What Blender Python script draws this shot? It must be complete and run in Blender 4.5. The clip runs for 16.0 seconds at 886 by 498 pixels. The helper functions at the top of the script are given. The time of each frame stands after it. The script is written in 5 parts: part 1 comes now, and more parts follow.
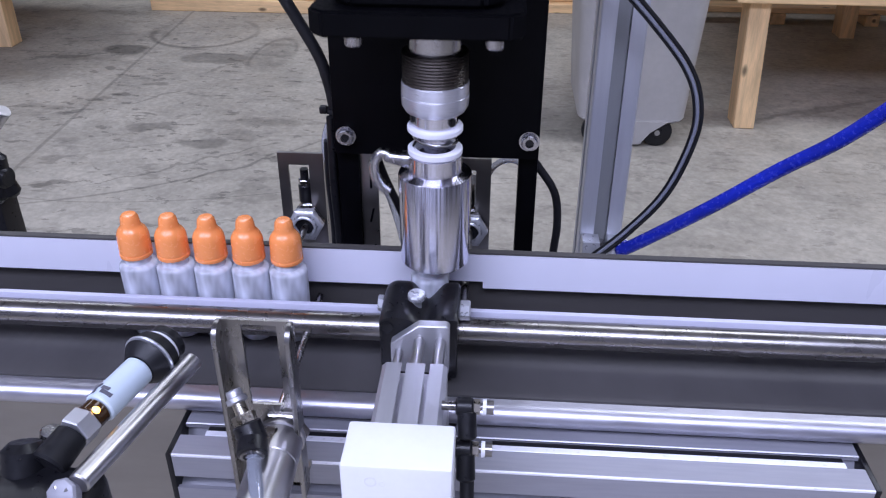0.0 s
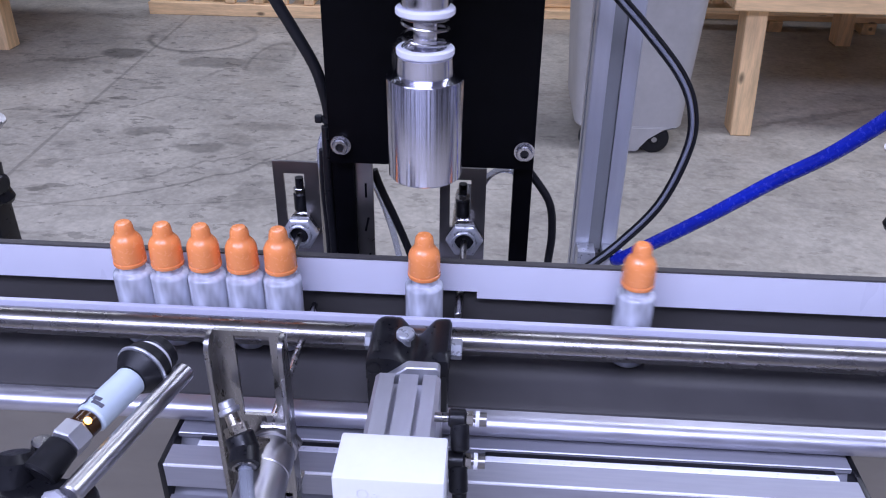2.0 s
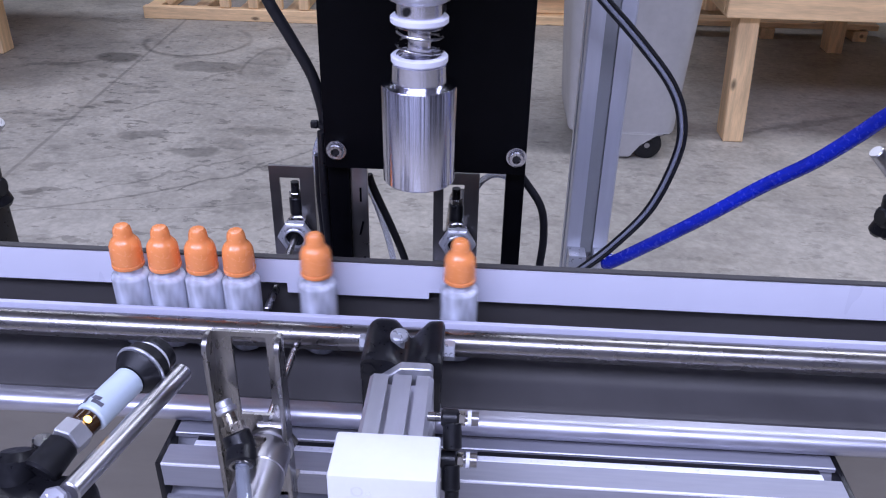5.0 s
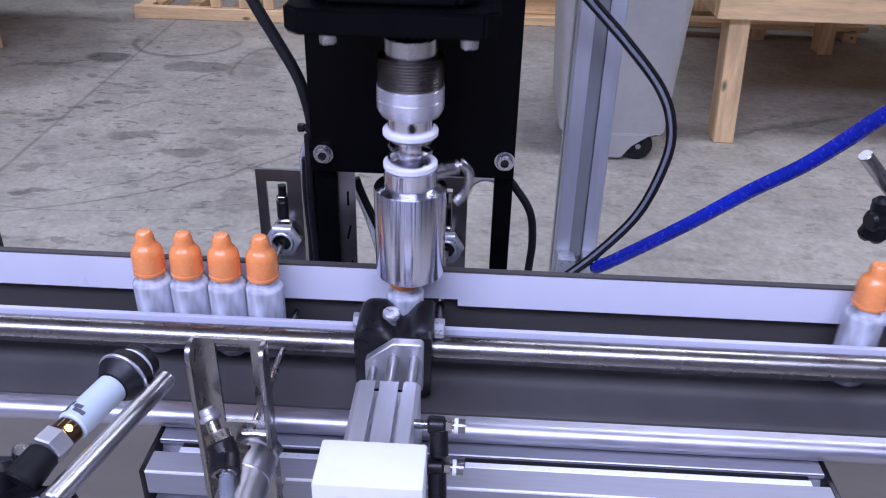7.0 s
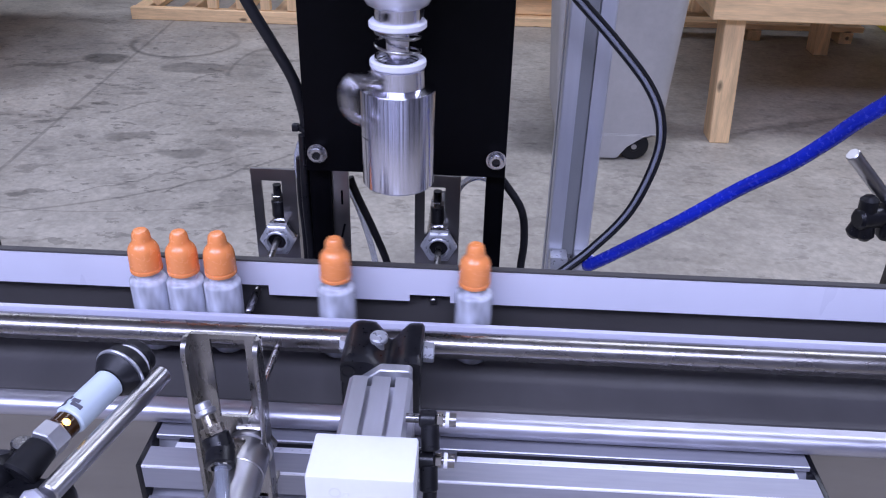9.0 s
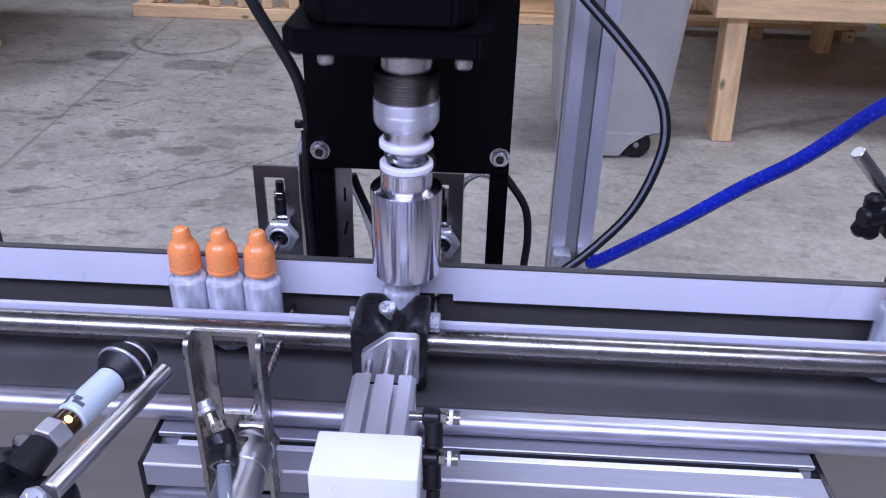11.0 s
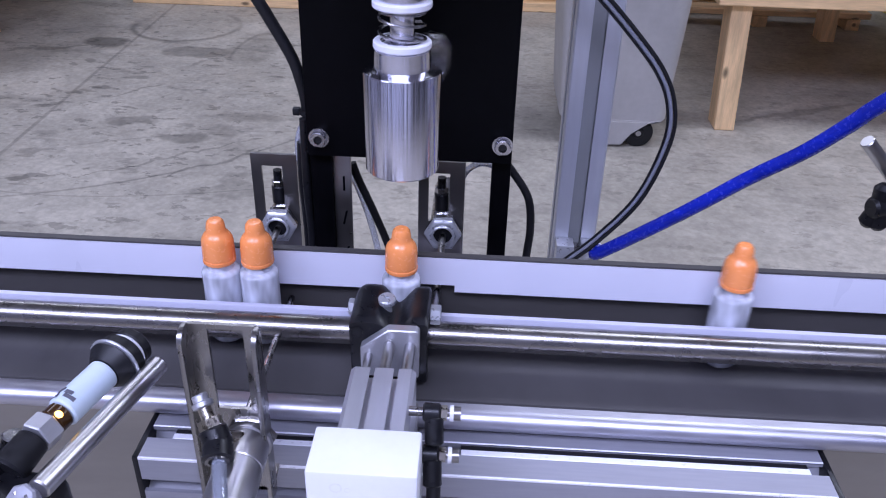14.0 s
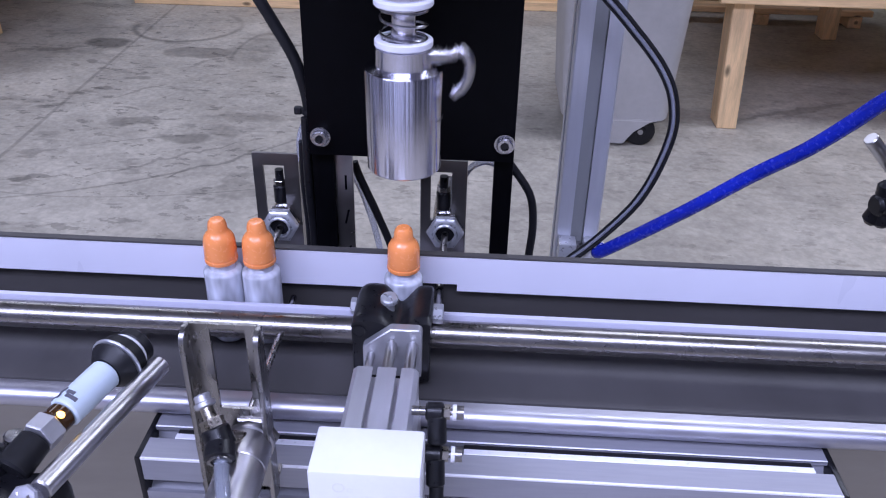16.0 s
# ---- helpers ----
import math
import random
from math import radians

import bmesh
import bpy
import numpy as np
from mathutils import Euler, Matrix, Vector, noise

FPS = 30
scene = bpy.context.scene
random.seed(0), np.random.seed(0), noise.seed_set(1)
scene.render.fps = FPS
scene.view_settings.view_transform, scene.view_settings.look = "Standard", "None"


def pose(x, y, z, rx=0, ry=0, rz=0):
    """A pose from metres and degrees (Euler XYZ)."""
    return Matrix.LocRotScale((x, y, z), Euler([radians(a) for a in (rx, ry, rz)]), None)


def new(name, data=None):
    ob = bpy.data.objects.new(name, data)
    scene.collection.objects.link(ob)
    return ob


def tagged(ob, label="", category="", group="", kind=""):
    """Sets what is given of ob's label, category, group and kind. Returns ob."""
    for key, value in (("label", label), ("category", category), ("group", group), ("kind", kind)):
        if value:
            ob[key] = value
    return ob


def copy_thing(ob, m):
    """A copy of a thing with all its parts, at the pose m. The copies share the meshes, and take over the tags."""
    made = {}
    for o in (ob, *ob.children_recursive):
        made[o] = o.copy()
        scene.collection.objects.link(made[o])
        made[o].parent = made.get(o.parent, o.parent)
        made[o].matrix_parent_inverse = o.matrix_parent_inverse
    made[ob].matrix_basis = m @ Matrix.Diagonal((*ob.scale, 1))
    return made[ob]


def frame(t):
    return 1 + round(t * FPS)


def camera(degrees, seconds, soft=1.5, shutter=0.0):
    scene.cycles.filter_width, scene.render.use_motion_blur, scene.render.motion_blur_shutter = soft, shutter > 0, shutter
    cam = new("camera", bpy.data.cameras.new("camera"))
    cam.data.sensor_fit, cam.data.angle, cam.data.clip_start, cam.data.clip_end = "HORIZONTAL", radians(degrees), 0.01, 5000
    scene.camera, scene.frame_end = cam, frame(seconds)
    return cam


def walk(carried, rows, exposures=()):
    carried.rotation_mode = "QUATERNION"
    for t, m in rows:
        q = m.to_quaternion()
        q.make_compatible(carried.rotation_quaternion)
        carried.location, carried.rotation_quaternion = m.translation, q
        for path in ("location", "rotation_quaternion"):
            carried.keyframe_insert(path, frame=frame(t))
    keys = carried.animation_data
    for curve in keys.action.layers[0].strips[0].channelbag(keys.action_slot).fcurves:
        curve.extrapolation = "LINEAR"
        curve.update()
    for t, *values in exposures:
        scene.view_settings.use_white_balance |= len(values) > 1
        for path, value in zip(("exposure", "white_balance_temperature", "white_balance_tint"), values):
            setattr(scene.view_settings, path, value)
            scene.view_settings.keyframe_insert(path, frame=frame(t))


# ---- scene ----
cam = camera(56.28, 16.0, soft=1.15, shutter=0.55)
walk(cam, [
    (0.0, pose(0.0300, -0.3638, 0.2728, 59.51, -0.28, 3.83)),
    (0.5, pose(0.0324, -0.3637, 0.2743, 59.65, -0.31, 3.68)),
    (1.0, pose(0.0320, -0.3632, 0.2756, 59.73, -0.63, 3.88)),
    (1.5, pose(0.0326, -0.3634, 0.2758, 59.75, -0.71, 3.75)),
    (2.0, pose(0.0313, -0.3622, 0.2753, 59.82, -0.64, 3.81)),
    (2.5, pose(0.0315, -0.3625, 0.2754, 59.87, -0.64, 3.72)),
    (3.0, pose(0.0305, -0.3640, 0.2760, 60.05, -0.73, 3.72)),
    (3.5, pose(0.0317, -0.3685, 0.2774, 60.12, -0.83, 3.52)),
    (4.0, pose(0.0317, -0.3729, 0.2786, 60.20, -0.93, 3.53)),
    (6.5, pose(0.0334, -0.3629, 0.2787, 60.08, -1.12, 3.36)),
    (7.0, pose(0.0341, -0.3654, 0.2792, 60.18, -1.23, 3.03)),
    (7.5, pose(0.0347, -0.3684, 0.2799, 60.23, -1.09, 2.83)),
    (8.0, pose(0.0342, -0.3745, 0.2806, 60.34, -1.12, 2.78)),
    (8.5, pose(0.0358, -0.3744, 0.2807, 60.35, -1.03, 2.58)),
    (9.0, pose(0.0373, -0.3717, 0.2811, 60.24, -1.22, 2.85)),
    (11.5, pose(0.0360, -0.3693, 0.2795, 60.01, -1.27, 2.99)),
    (12.0, pose(0.0380, -0.3673, 0.2789, 59.81, -1.01, 2.94)),
    (12.5, pose(0.0352, -0.3671, 0.2775, 59.68, -1.21, 3.36)),
    (13.0, pose(0.0381, -0.3655, 0.2782, 59.76, -1.09, 2.79)),
    (13.5, pose(0.0360, -0.3627, 0.2769, 59.60, -1.20, 3.08)),
    (14.0, pose(0.0356, -0.3613, 0.2760, 59.29, -1.39, 3.11)),
    (14.5, pose(0.0349, -0.3590, 0.2763, 59.20, -1.16, 3.27)),
    (15.0, pose(0.0345, -0.3579, 0.2748, 59.12, -0.97, 3.24)),
    (15.5, pose(0.0352, -0.3581, 0.2751, 59.31, -0.83, 3.27)),
    (16.0, pose(0.0355, -0.3605, 0.2751, 59.26, -1.15, 3.14))],
    exposures=[(0.0, 0.0, 6900, 5), (1.0, 0.0, 6900, 5), (1.7, 0.0, 6500, 10), (16.0, 0.0, 6500, 10)])

# ---- world and light ----
FLOOR = -0.712
world = bpy.data.worlds.new("world")
scene.world = world
world.use_nodes = True
world.node_tree.nodes["Background"].inputs[0].default_value = (0.75, 0.8, 1.0, 1)
world.node_tree.nodes["Background"].inputs[1].default_value = 0.05


def ceiling_lamp(x, y, z, sx, sy, watts, colour):
    """A fluorescent strip under the hall's ceiling."""
    data = bpy.data.lights.new("strip_light", "AREA")
    data.shape, data.size, data.size_y, data.energy, data.color = "RECTANGLE", sx, sy, watts, colour
    ob = new("strip_light", data)
    ob.matrix_world = pose(x, y, z)
    return ob


COOL = (0.58, 0.625, 1.0)
HALL = (0.71, 0.76, 1.0)
ceiling_lamp(-1.15, -2.2, 2.6, 5.0, 1.3, 322, COOL)
ceiling_lamp(-2.2, 2.9, 2.6, 4.4, 0.9, 64, HALL)
ceiling_lamp(2.2, 1.5, 2.6, 4.4, 0.9, 109, HALL)
scene.view_settings.exposure = 0.0

# ---- materials ----


def mat(name, col, rough=0.5, metal=0.0, var=0.12, scale=60.0, stretch=(1, 1, 1), bump=0.0, fine=400.0, rvar=0.1, spec=0.5, trans=0.0, emit=0.0, per=0.0, coat=0.0, lo=0.45, hi=0.95):
    """A principled surface with two scales of variation in colour, gloss and relief."""
    m = bpy.data.materials.new(name)
    m.use_nodes = True
    n, l = m.node_tree.nodes, m.node_tree.links
    b = n["Principled BSDF"]
    b.inputs["Metallic"].default_value = metal
    b.inputs["Specular IOR Level"].default_value = spec
    b.inputs["Transmission Weight"].default_value = trans
    b.inputs["Coat Weight"].default_value = coat
    tc = n.new("ShaderNodeTexCoord")
    mp = n.new("ShaderNodeMapping")
    mp.inputs["Scale"].default_value = stretch
    l.new(tc.outputs["Object"], mp.inputs["Vector"])
    big = n.new("ShaderNodeTexNoise")
    big.inputs["Scale"].default_value, big.inputs["Detail"].default_value = scale, 4
    small = n.new("ShaderNodeTexNoise")
    small.inputs["Scale"].default_value, small.inputs["Detail"].default_value = fine, 3
    l.new(mp.outputs[0], big.inputs["Vector"])
    l.new(mp.outputs[0], small.inputs["Vector"])
    add = n.new("ShaderNodeMath")
    add.operation = "MULTIPLY_ADD"
    add.inputs[1].default_value = 0.4
    l.new(small.outputs[0], add.inputs[0])
    l.new(big.outputs[0], add.inputs[2])
    ramp = n.new("ShaderNodeMapRange")
    ramp.inputs["From Min"].default_value, ramp.inputs["From Max"].default_value = lo, hi
    ramp.inputs["To Min"].default_value, ramp.inputs["To Max"].default_value = 1 - var, 1 + var
    l.new(add.outputs[0], ramp.inputs[0])
    last = ramp.outputs[0]
    if per:
        info = n.new("ShaderNodeObjectInfo")
        pr = n.new("ShaderNodeMapRange")
        pr.inputs["To Min"].default_value, pr.inputs["To Max"].default_value = 1 - per, 1 + per
        l.new(info.outputs["Random"], pr.inputs[0])
        mul = n.new("ShaderNodeMath")
        mul.operation = "MULTIPLY"
        l.new(last, mul.inputs[0])
        l.new(pr.outputs[0], mul.inputs[1])
        last = mul.outputs[0]
    sc = n.new("ShaderNodeVectorMath")
    sc.operation = "SCALE"
    sc.inputs[0].default_value = col
    l.new(last, sc.inputs["Scale"])
    l.new(sc.outputs[0], b.inputs["Base Color"])
    rr = n.new("ShaderNodeMapRange")
    rr.inputs["From Min"].default_value, rr.inputs["From Max"].default_value = 0.3, 0.7
    rr.inputs["To Min"].default_value, rr.inputs["To Max"].default_value = max(0.02, rough - rvar), min(1, rough + rvar)
    l.new(small.outputs[0], rr.inputs[0])
    l.new(rr.outputs[0], b.inputs["Roughness"])
    if bump:
        bp = n.new("ShaderNodeBump")
        bp.inputs["Strength"].default_value, bp.inputs["Distance"].default_value = bump, 0.001
        l.new(add.outputs[0], bp.inputs["Height"])
        l.new(bp.outputs[0], b.inputs["Normal"])
    if emit:
        b.inputs["Emission Color"].default_value = (*col, 1)
        b.inputs["Emission Strength"].default_value = emit
    return m


def turned(m):
    """Fine turning grooves round the part's own upright axis."""
    n, l = m.node_tree.nodes, m.node_tree.links
    b = n["Principled BSDF"]
    tan = n.new("ShaderNodeTangent")
    tan.direction_type, tan.axis = "RADIAL", "Z"
    l.new(tan.outputs[0], b.inputs["Tangent"])
    b.inputs["Anisotropic"].default_value = 0.96
    b.inputs["Anisotropic Rotation"].default_value = 0.25
    return m


STEEL = mat("brushed_steel", (0.46, 0.45, 0.46), 0.24, 1, 0.12, 20, (4, 4, 1), 0.0, 90, 0.06)
STEEL_BAR = mat("polished_bar", (0.28, 0.266, 0.255), 0.27, 1, 0.10, 9, (1, 2, 2), 0, 60, 0.035)
ROD = mat("ground_rod", (0.50, 0.49, 0.50), 0.31, 1, 0.04, 30, (1, 1, 1), 0, 200, 0.03)
SHEET = mat("stainless_sheet", (0.45, 0.44, 0.45), 0.39, 1, 0.12, 9, (1, 2, 2), 0.0, 70, 0.05)
WORN = mat("worn_steel", (0.30, 0.29, 0.285), 0.30, 1, 0.2, 30, (3, 3, 1), 0.0, 90, 0.08)
ZINC = mat("zinc_plate", (0.52, 0.53, 0.56), 0.34, 0.55, 0.1, 60)
ALU_POST = mat("post_aluminium", (0.55, 0.56, 0.61), 0.42, 0.45, 0.05, 20, (12, 12, 1), 0.0, 200, 0.05)
# Grey that paints the shade of the post's deep slot.
SLOT_SHADE = mat("slot_shade_grey", (0.24, 0.245, 0.25), 0.45, 0, 0.10, 20, (6, 6, 1))
# Pale tone for painted rail glints and lit slot face, also for scuff rings.
GLINT_AND_SCUFF = mat("pale_glint_and_scuff", (0.84, 0.84, 0.90), 0.35, 0.1, 0.05)
# Same sheet twice: darker brown for the side's reflection, bluish bright for the lip's.
SHEET_SHADED = mat("shaded_side_sheet", (0.34, 0.325, 0.31), 0.42, 1, 0.14, 7, (1, 1, 3), 0.0, 60, 0.05)
SHEET_LIT = mat("lit_lip_sheet", (0.51, 0.505, 0.57), 0.43, 1, 0.14, 10, (1, 3, 3), 0.0, 60, 0.07)
DARK_SHEET = mat("dull_steel", (0.32, 0.305, 0.30), 0.32, 0.95, 0.12, 14, (1, 1, 2), 0.0, 60, 0.05)
DARK_STEEL = mat("dark_backing", (0.058, 0.054, 0.052), 0.5, 0.0, 0.15, 20, (0.5, 1, 2))
ALU = mat("anodised_aluminium", (0.31, 0.31, 0.345), 0.42, 0.12, 0.06, 40, (1, 12, 12), 0.03, 500)
ALU_RAW = mat("machined_aluminium", (0.50, 0.50, 0.53), 0.42, 0.7, 0.05, 30, (8, 1, 8), 0.0, 120, 0.05)
CHROME = turned(mat("turned_aluminium", (0.74, 0.735, 0.82), 0.17, 1, 0.07, 70, (1, 1, 0.04), 0.0, 200, 0.03))
BRASS = mat("nickel_brass", (0.50, 0.46, 0.39), 0.3, 1, 0.1)
BLACK = mat("black_anodised", (0.0024, 0.0024, 0.0034), 0.45, 0, 0.2, 80, bump=0.02, spec=0.07)
BLACK_PL = mat("black_plastic", (0.008, 0.008, 0.010), 0.36, 0, 0.2, 120, bump=0.0, spec=0.4)
RUBBER = mat("black_rubber", (0.010, 0.010, 0.012), 0.45, 0, 0.2, 100, spec=0.35)
BELT = mat("belt_grey", (0.069, 0.065, 0.065), 0.56, 0, 0.17, 14, (1.3, 0.6, 1), 0.04, 200, 0.10, spec=0.4)
WHITE_PL = mat("white_plastic", (0.70, 0.70, 0.79), 0.35, 0, 0.05, 9, (1, 1, 0.2), 0.0, 30)
WEAR = mat("pale_wear_strip", (0.55, 0.55, 0.66), 0.4, 0, 0.05, 9)
BLOCK = mat("white_block", (0.84, 0.85, 0.88), 0.45, 0, 0.03, 40, bump=0.03)
NYLON = mat("white_nylon", (0.82, 0.82, 0.88), 0.4, 0, 0.04)
FROST = turned(mat("frosted_ring", (0.66, 0.66, 0.72), 0.36, 0.7, 0.05, 60, (1, 1, 8)))
THREAD = mat("dark_thread", (0.055, 0.045, 0.038), 0.35, 0.6, 0.2, 80)
ORANGE = mat("orange_cap", (1.0, 0.335, 0.105), 0.22, 0, 0.03, 90, bump=0.03, spec=0.65)
SENSOR = mat("pale_sensor_body", (0.62, 0.72, 0.80), 0.4, 0, 0.05)
AMBER = mat("amber_lens", (0.050, 0.022, 0.007), 0.10, 0.1, 0.2)
GLOW = mat("amber_led", (1.0, 0.55, 0.12), 0.3, 0, 0.02, emit=6.0)
BLUE = mat("blue_hose", (0.009, 0.023, 0.39), 0.22, 0, 0.32, 55, spec=0.7)
GREY_TUBE = mat("grey_tube", (0.24, 0.25, 0.30), 0.18, 0, 0.06, 60, spec=0.7)
CLEAR = mat("clear_tube", (0.80, 0.86, 1.0), 0.08, 0, 0.05, trans=0.75, rvar=0.02, spec=1.0, coat=1.0)
PALE_TUBE = mat("pale_clear_tube", (0.70, 0.74, 0.88), 0.10, 0, 0.05, trans=0.8, rvar=0.02)
PRINT = mat("print_grey", (0.10, 0.10, 0.13), 0.5)
BIN = mat("grey_bin", (0.415, 0.40, 0.385), 0.55, 0, 0.12, 6, bump=0.1, fine=60)
YELLOW = mat("yellow_paint", (0.75, 0.62, 0.03), 0.4)
# Dark and bright upright bands, painted on unseen walls for polished metal to mirror.
WALLM = mat("banded_hall_wall", (0.36, 0.365, 0.42), 0.7, 0, 0.95, 2.0, (1, 1, 0.01), 0, 8, lo=0.66, hi=0.74)
CEIL = mat("hall_ceiling", (0.46, 0.47, 0.55), 0.8, 0, 0.1, 2)


def wood_mat(axis):
    """Pine with its grain along one axis."""
    stretch = [9.0, 9.0, 9.0]
    stretch[axis] = 0.9
    m = mat("pine_wood", (0.82, 0.56, 0.30), 0.6, 0, 0.22, 4, stretch, 0.2, 30, per=0.10, lo=0.5, hi=0.9)
    n, l = m.node_tree.nodes, m.node_tree.links
    tint = n["Principled BSDF"].inputs["Base Color"].links[0].from_node
    grain = tint.inputs["Scale"].links[0].from_socket
    tc, mp, vor, dark, mul = (n.new("ShaderNode" + k) for k in ("TexCoord", "Mapping", "TexVoronoi", "MapRange", "Math"))
    mp.inputs["Scale"].default_value = [1.0 if i == axis else 2.2 for i in range(3)]
    l.new(tc.outputs["Object"], mp.inputs["Vector"])
    l.new(mp.outputs[0], vor.inputs["Vector"])
    vor.inputs["Scale"].default_value = 5.5
    dark.inputs["From Min"].default_value, dark.inputs["From Max"].default_value = 0.07, 0.14
    dark.inputs["To Min"].default_value = 0.25
    l.new(vor.outputs["Distance"], dark.inputs[0])
    mul.operation = "MULTIPLY"
    l.new(grain, mul.inputs[0])
    l.new(dark.outputs[0], mul.inputs[1])
    l.new(mul.outputs[0], tint.inputs["Scale"])
    return m


WOODS = [wood_mat(0), wood_mat(1), wood_mat(2)]
WOOD = WOODS[2]


def bottle_mat():
    """Milky soft polyethylene, streaked along its height, that lets the back show through under a glossy skin."""
    m = bpy.data.materials.new("milky_polyethylene")
    m.use_nodes = True
    n, l = m.node_tree.nodes, m.node_tree.links
    n.remove(n["Principled BSDF"])
    milk = (0.87, 0.90, 1.0, 1)
    tc, mp, nz, mr, bp = (n.new("ShaderNode" + k) for k in ("TexCoord", "Mapping", "TexNoise", "MapRange", "Bump"))
    mp.inputs["Scale"].default_value = (1, 1, 0.30)
    l.new(tc.outputs["Object"], mp.inputs["Vector"])
    l.new(mp.outputs[0], nz.inputs["Vector"])
    nz.inputs["Scale"].default_value, nz.inputs["Detail"].default_value = 120, 2
    mr.inputs["From Min"].default_value, mr.inputs["From Max"].default_value = 0.35, 0.65
    mr.inputs["To Min"].default_value, mr.inputs["To Max"].default_value = 0.10, 0.60
    l.new(nz.outputs[0], mr.inputs[0])
    bp.inputs["Strength"].default_value, bp.inputs["Distance"].default_value = 0.35, 0.0006
    l.new(nz.outputs[0], bp.inputs["Height"])
    df, tr, tp, gl, fr = (n.new("ShaderNode" + k) for k in ("BsdfDiffuse", "BsdfTranslucent", "BsdfTransparent", "BsdfGlossy", "Fresnel"))
    df.inputs[0].default_value = tr.inputs[0].default_value = milk
    tp.inputs[0].default_value = (0.95, 0.96, 1.0, 1)
    gl.inputs["Roughness"].default_value = 0.06
    fr.inputs[0].default_value = 1.52
    l.new(bp.outputs[0], gl.inputs["Normal"])
    m1, m2, m3 = (n.new("ShaderNodeMixShader") for k in range(3))
    m1.inputs[0].default_value = 0.15
    l.new(df.outputs[0], m1.inputs[1])
    l.new(tr.outputs[0], m1.inputs[2])
    l.new(mr.outputs[0], m2.inputs[0])
    l.new(m1.outputs[0], m2.inputs[1])
    l.new(tp.outputs[0], m2.inputs[2])
    l.new(fr.outputs[0], m3.inputs[0])
    l.new(m2.outputs[0], m3.inputs[1])
    l.new(gl.outputs[0], m3.inputs[2])
    l.new(m3.outputs[0], n["Material Output"].inputs[0])
    return m


MILKY = bottle_mat()


def floor_mat():
    """Worn concrete: mottling, a saw-cut joint, damp stains, tyre arcs and painted bench and bin shade."""
    m = bpy.data.materials.new("worn_concrete")
    m.use_nodes = True
    n, l = m.node_tree.nodes, m.node_tree.links
    b = n["Principled BSDF"]
    tc = n.new("ShaderNodeTexCoord")

    def noise_of(scale, detail, rough=0.55, stretch=(1, 1, 1), turn=0):
        mp = n.new("ShaderNodeMapping")
        mp.inputs["Scale"].default_value = stretch
        mp.inputs["Rotation"].default_value = (0, 0, radians(turn))
        l.new(tc.outputs["Object"], mp.inputs["Vector"])
        z = n.new("ShaderNodeTexNoise")
        z.inputs["Scale"].default_value, z.inputs["Detail"].default_value, z.inputs["Roughness"].default_value = scale, detail, rough
        l.new(mp.outputs[0], z.inputs["Vector"])
        return z.outputs[0]

    def ranged(v, a, c, d, e, smooth=True):
        r = n.new("ShaderNodeMapRange")
        r.interpolation_type = "SMOOTHSTEP" if smooth else "LINEAR"
        for i, x in enumerate((a, c, d, e)):
            r.inputs[1 + i].default_value = x
        l.new(v, r.inputs[0])
        return r.outputs[0]

    def times(a, c):
        k = n.new("ShaderNodeMath")
        k.operation = "MULTIPLY"
        l.new(a, k.inputs[0])
        l.new(c, k.inputs[1])
        return k.outputs[0]

    tone = ranged(noise_of(1.3, 8, 0.65), 0.3, 0.7, 0.78, 1.18)
    tone = times(tone, ranged(noise_of(9, 6, 0.7), 0.3, 0.7, 0.86, 1.10))
    tone = times(tone, ranged(noise_of(60, 3, 0.6), 0.3, 0.75, 0.87, 1.11))
    fleck = ranged(noise_of(22, 5, 0.62, (0.7, 1.3, 1), 15), 0.600, 0.630, 1.0, 0.62)
    fleck = times(fleck, ranged(noise_of(5, 6, 0.6, (0.8, 1.5, 1), 12), 0.57, 0.66, 1.0, 0.74))
    fleck = times(fleck, ranged(noise_of(11, 4, 0.6, (0.55, 1.5, 1), -8), 0.625, 0.665, 1.0, 0.74))
    warp = n.new("ShaderNodeTexNoise")
    warp.inputs["Scale"].default_value, warp.inputs["Detail"].default_value = 8.0, 6
    l.new(tc.outputs["Object"], warp.inputs["Vector"])
    wc = n.new("ShaderNodeVectorMath")
    wc.operation = "MULTIPLY_ADD"
    wc.inputs[1].default_value, wc.inputs[2].default_value = (0.13, 0.13, 0), (-0.065, -0.065, 0)
    l.new(warp.outputs["Color"], wc.inputs[0])
    shifted = n.new("ShaderNodeVectorMath")
    l.new(tc.outputs["Object"], shifted.inputs[0])
    l.new(wc.outputs[0], shifted.inputs[1])

    def place(cx, cy, rx, ry, turn, bent=True):
        mp = n.new("ShaderNodeMapping")
        mp.vector_type = "TEXTURE"
        mp.inputs["Location"].default_value = (cx, cy, FLOOR)
        mp.inputs["Rotation"].default_value = (0, 0, radians(turn))
        mp.inputs["Scale"].default_value = (rx, ry, 1)
        l.new(shifted.outputs[0] if bent else tc.outputs["Object"], mp.inputs["Vector"])
        return mp.outputs[0]

    def stain_and_shade(cx, cy, rx, ry, turn, dark, edge=0.25):
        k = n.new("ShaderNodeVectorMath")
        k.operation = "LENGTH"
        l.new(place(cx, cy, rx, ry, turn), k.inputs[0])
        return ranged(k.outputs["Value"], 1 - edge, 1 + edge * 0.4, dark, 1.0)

    def ring(cx, cy, rx, ry, turn, dark, w):
        k = n.new("ShaderNodeVectorMath")
        k.operation = "LENGTH"
        l.new(place(cx, cy, rx, ry, turn, False), k.inputs[0])
        d = n.new("ShaderNodeMath")
        d.operation = "SUBTRACT"
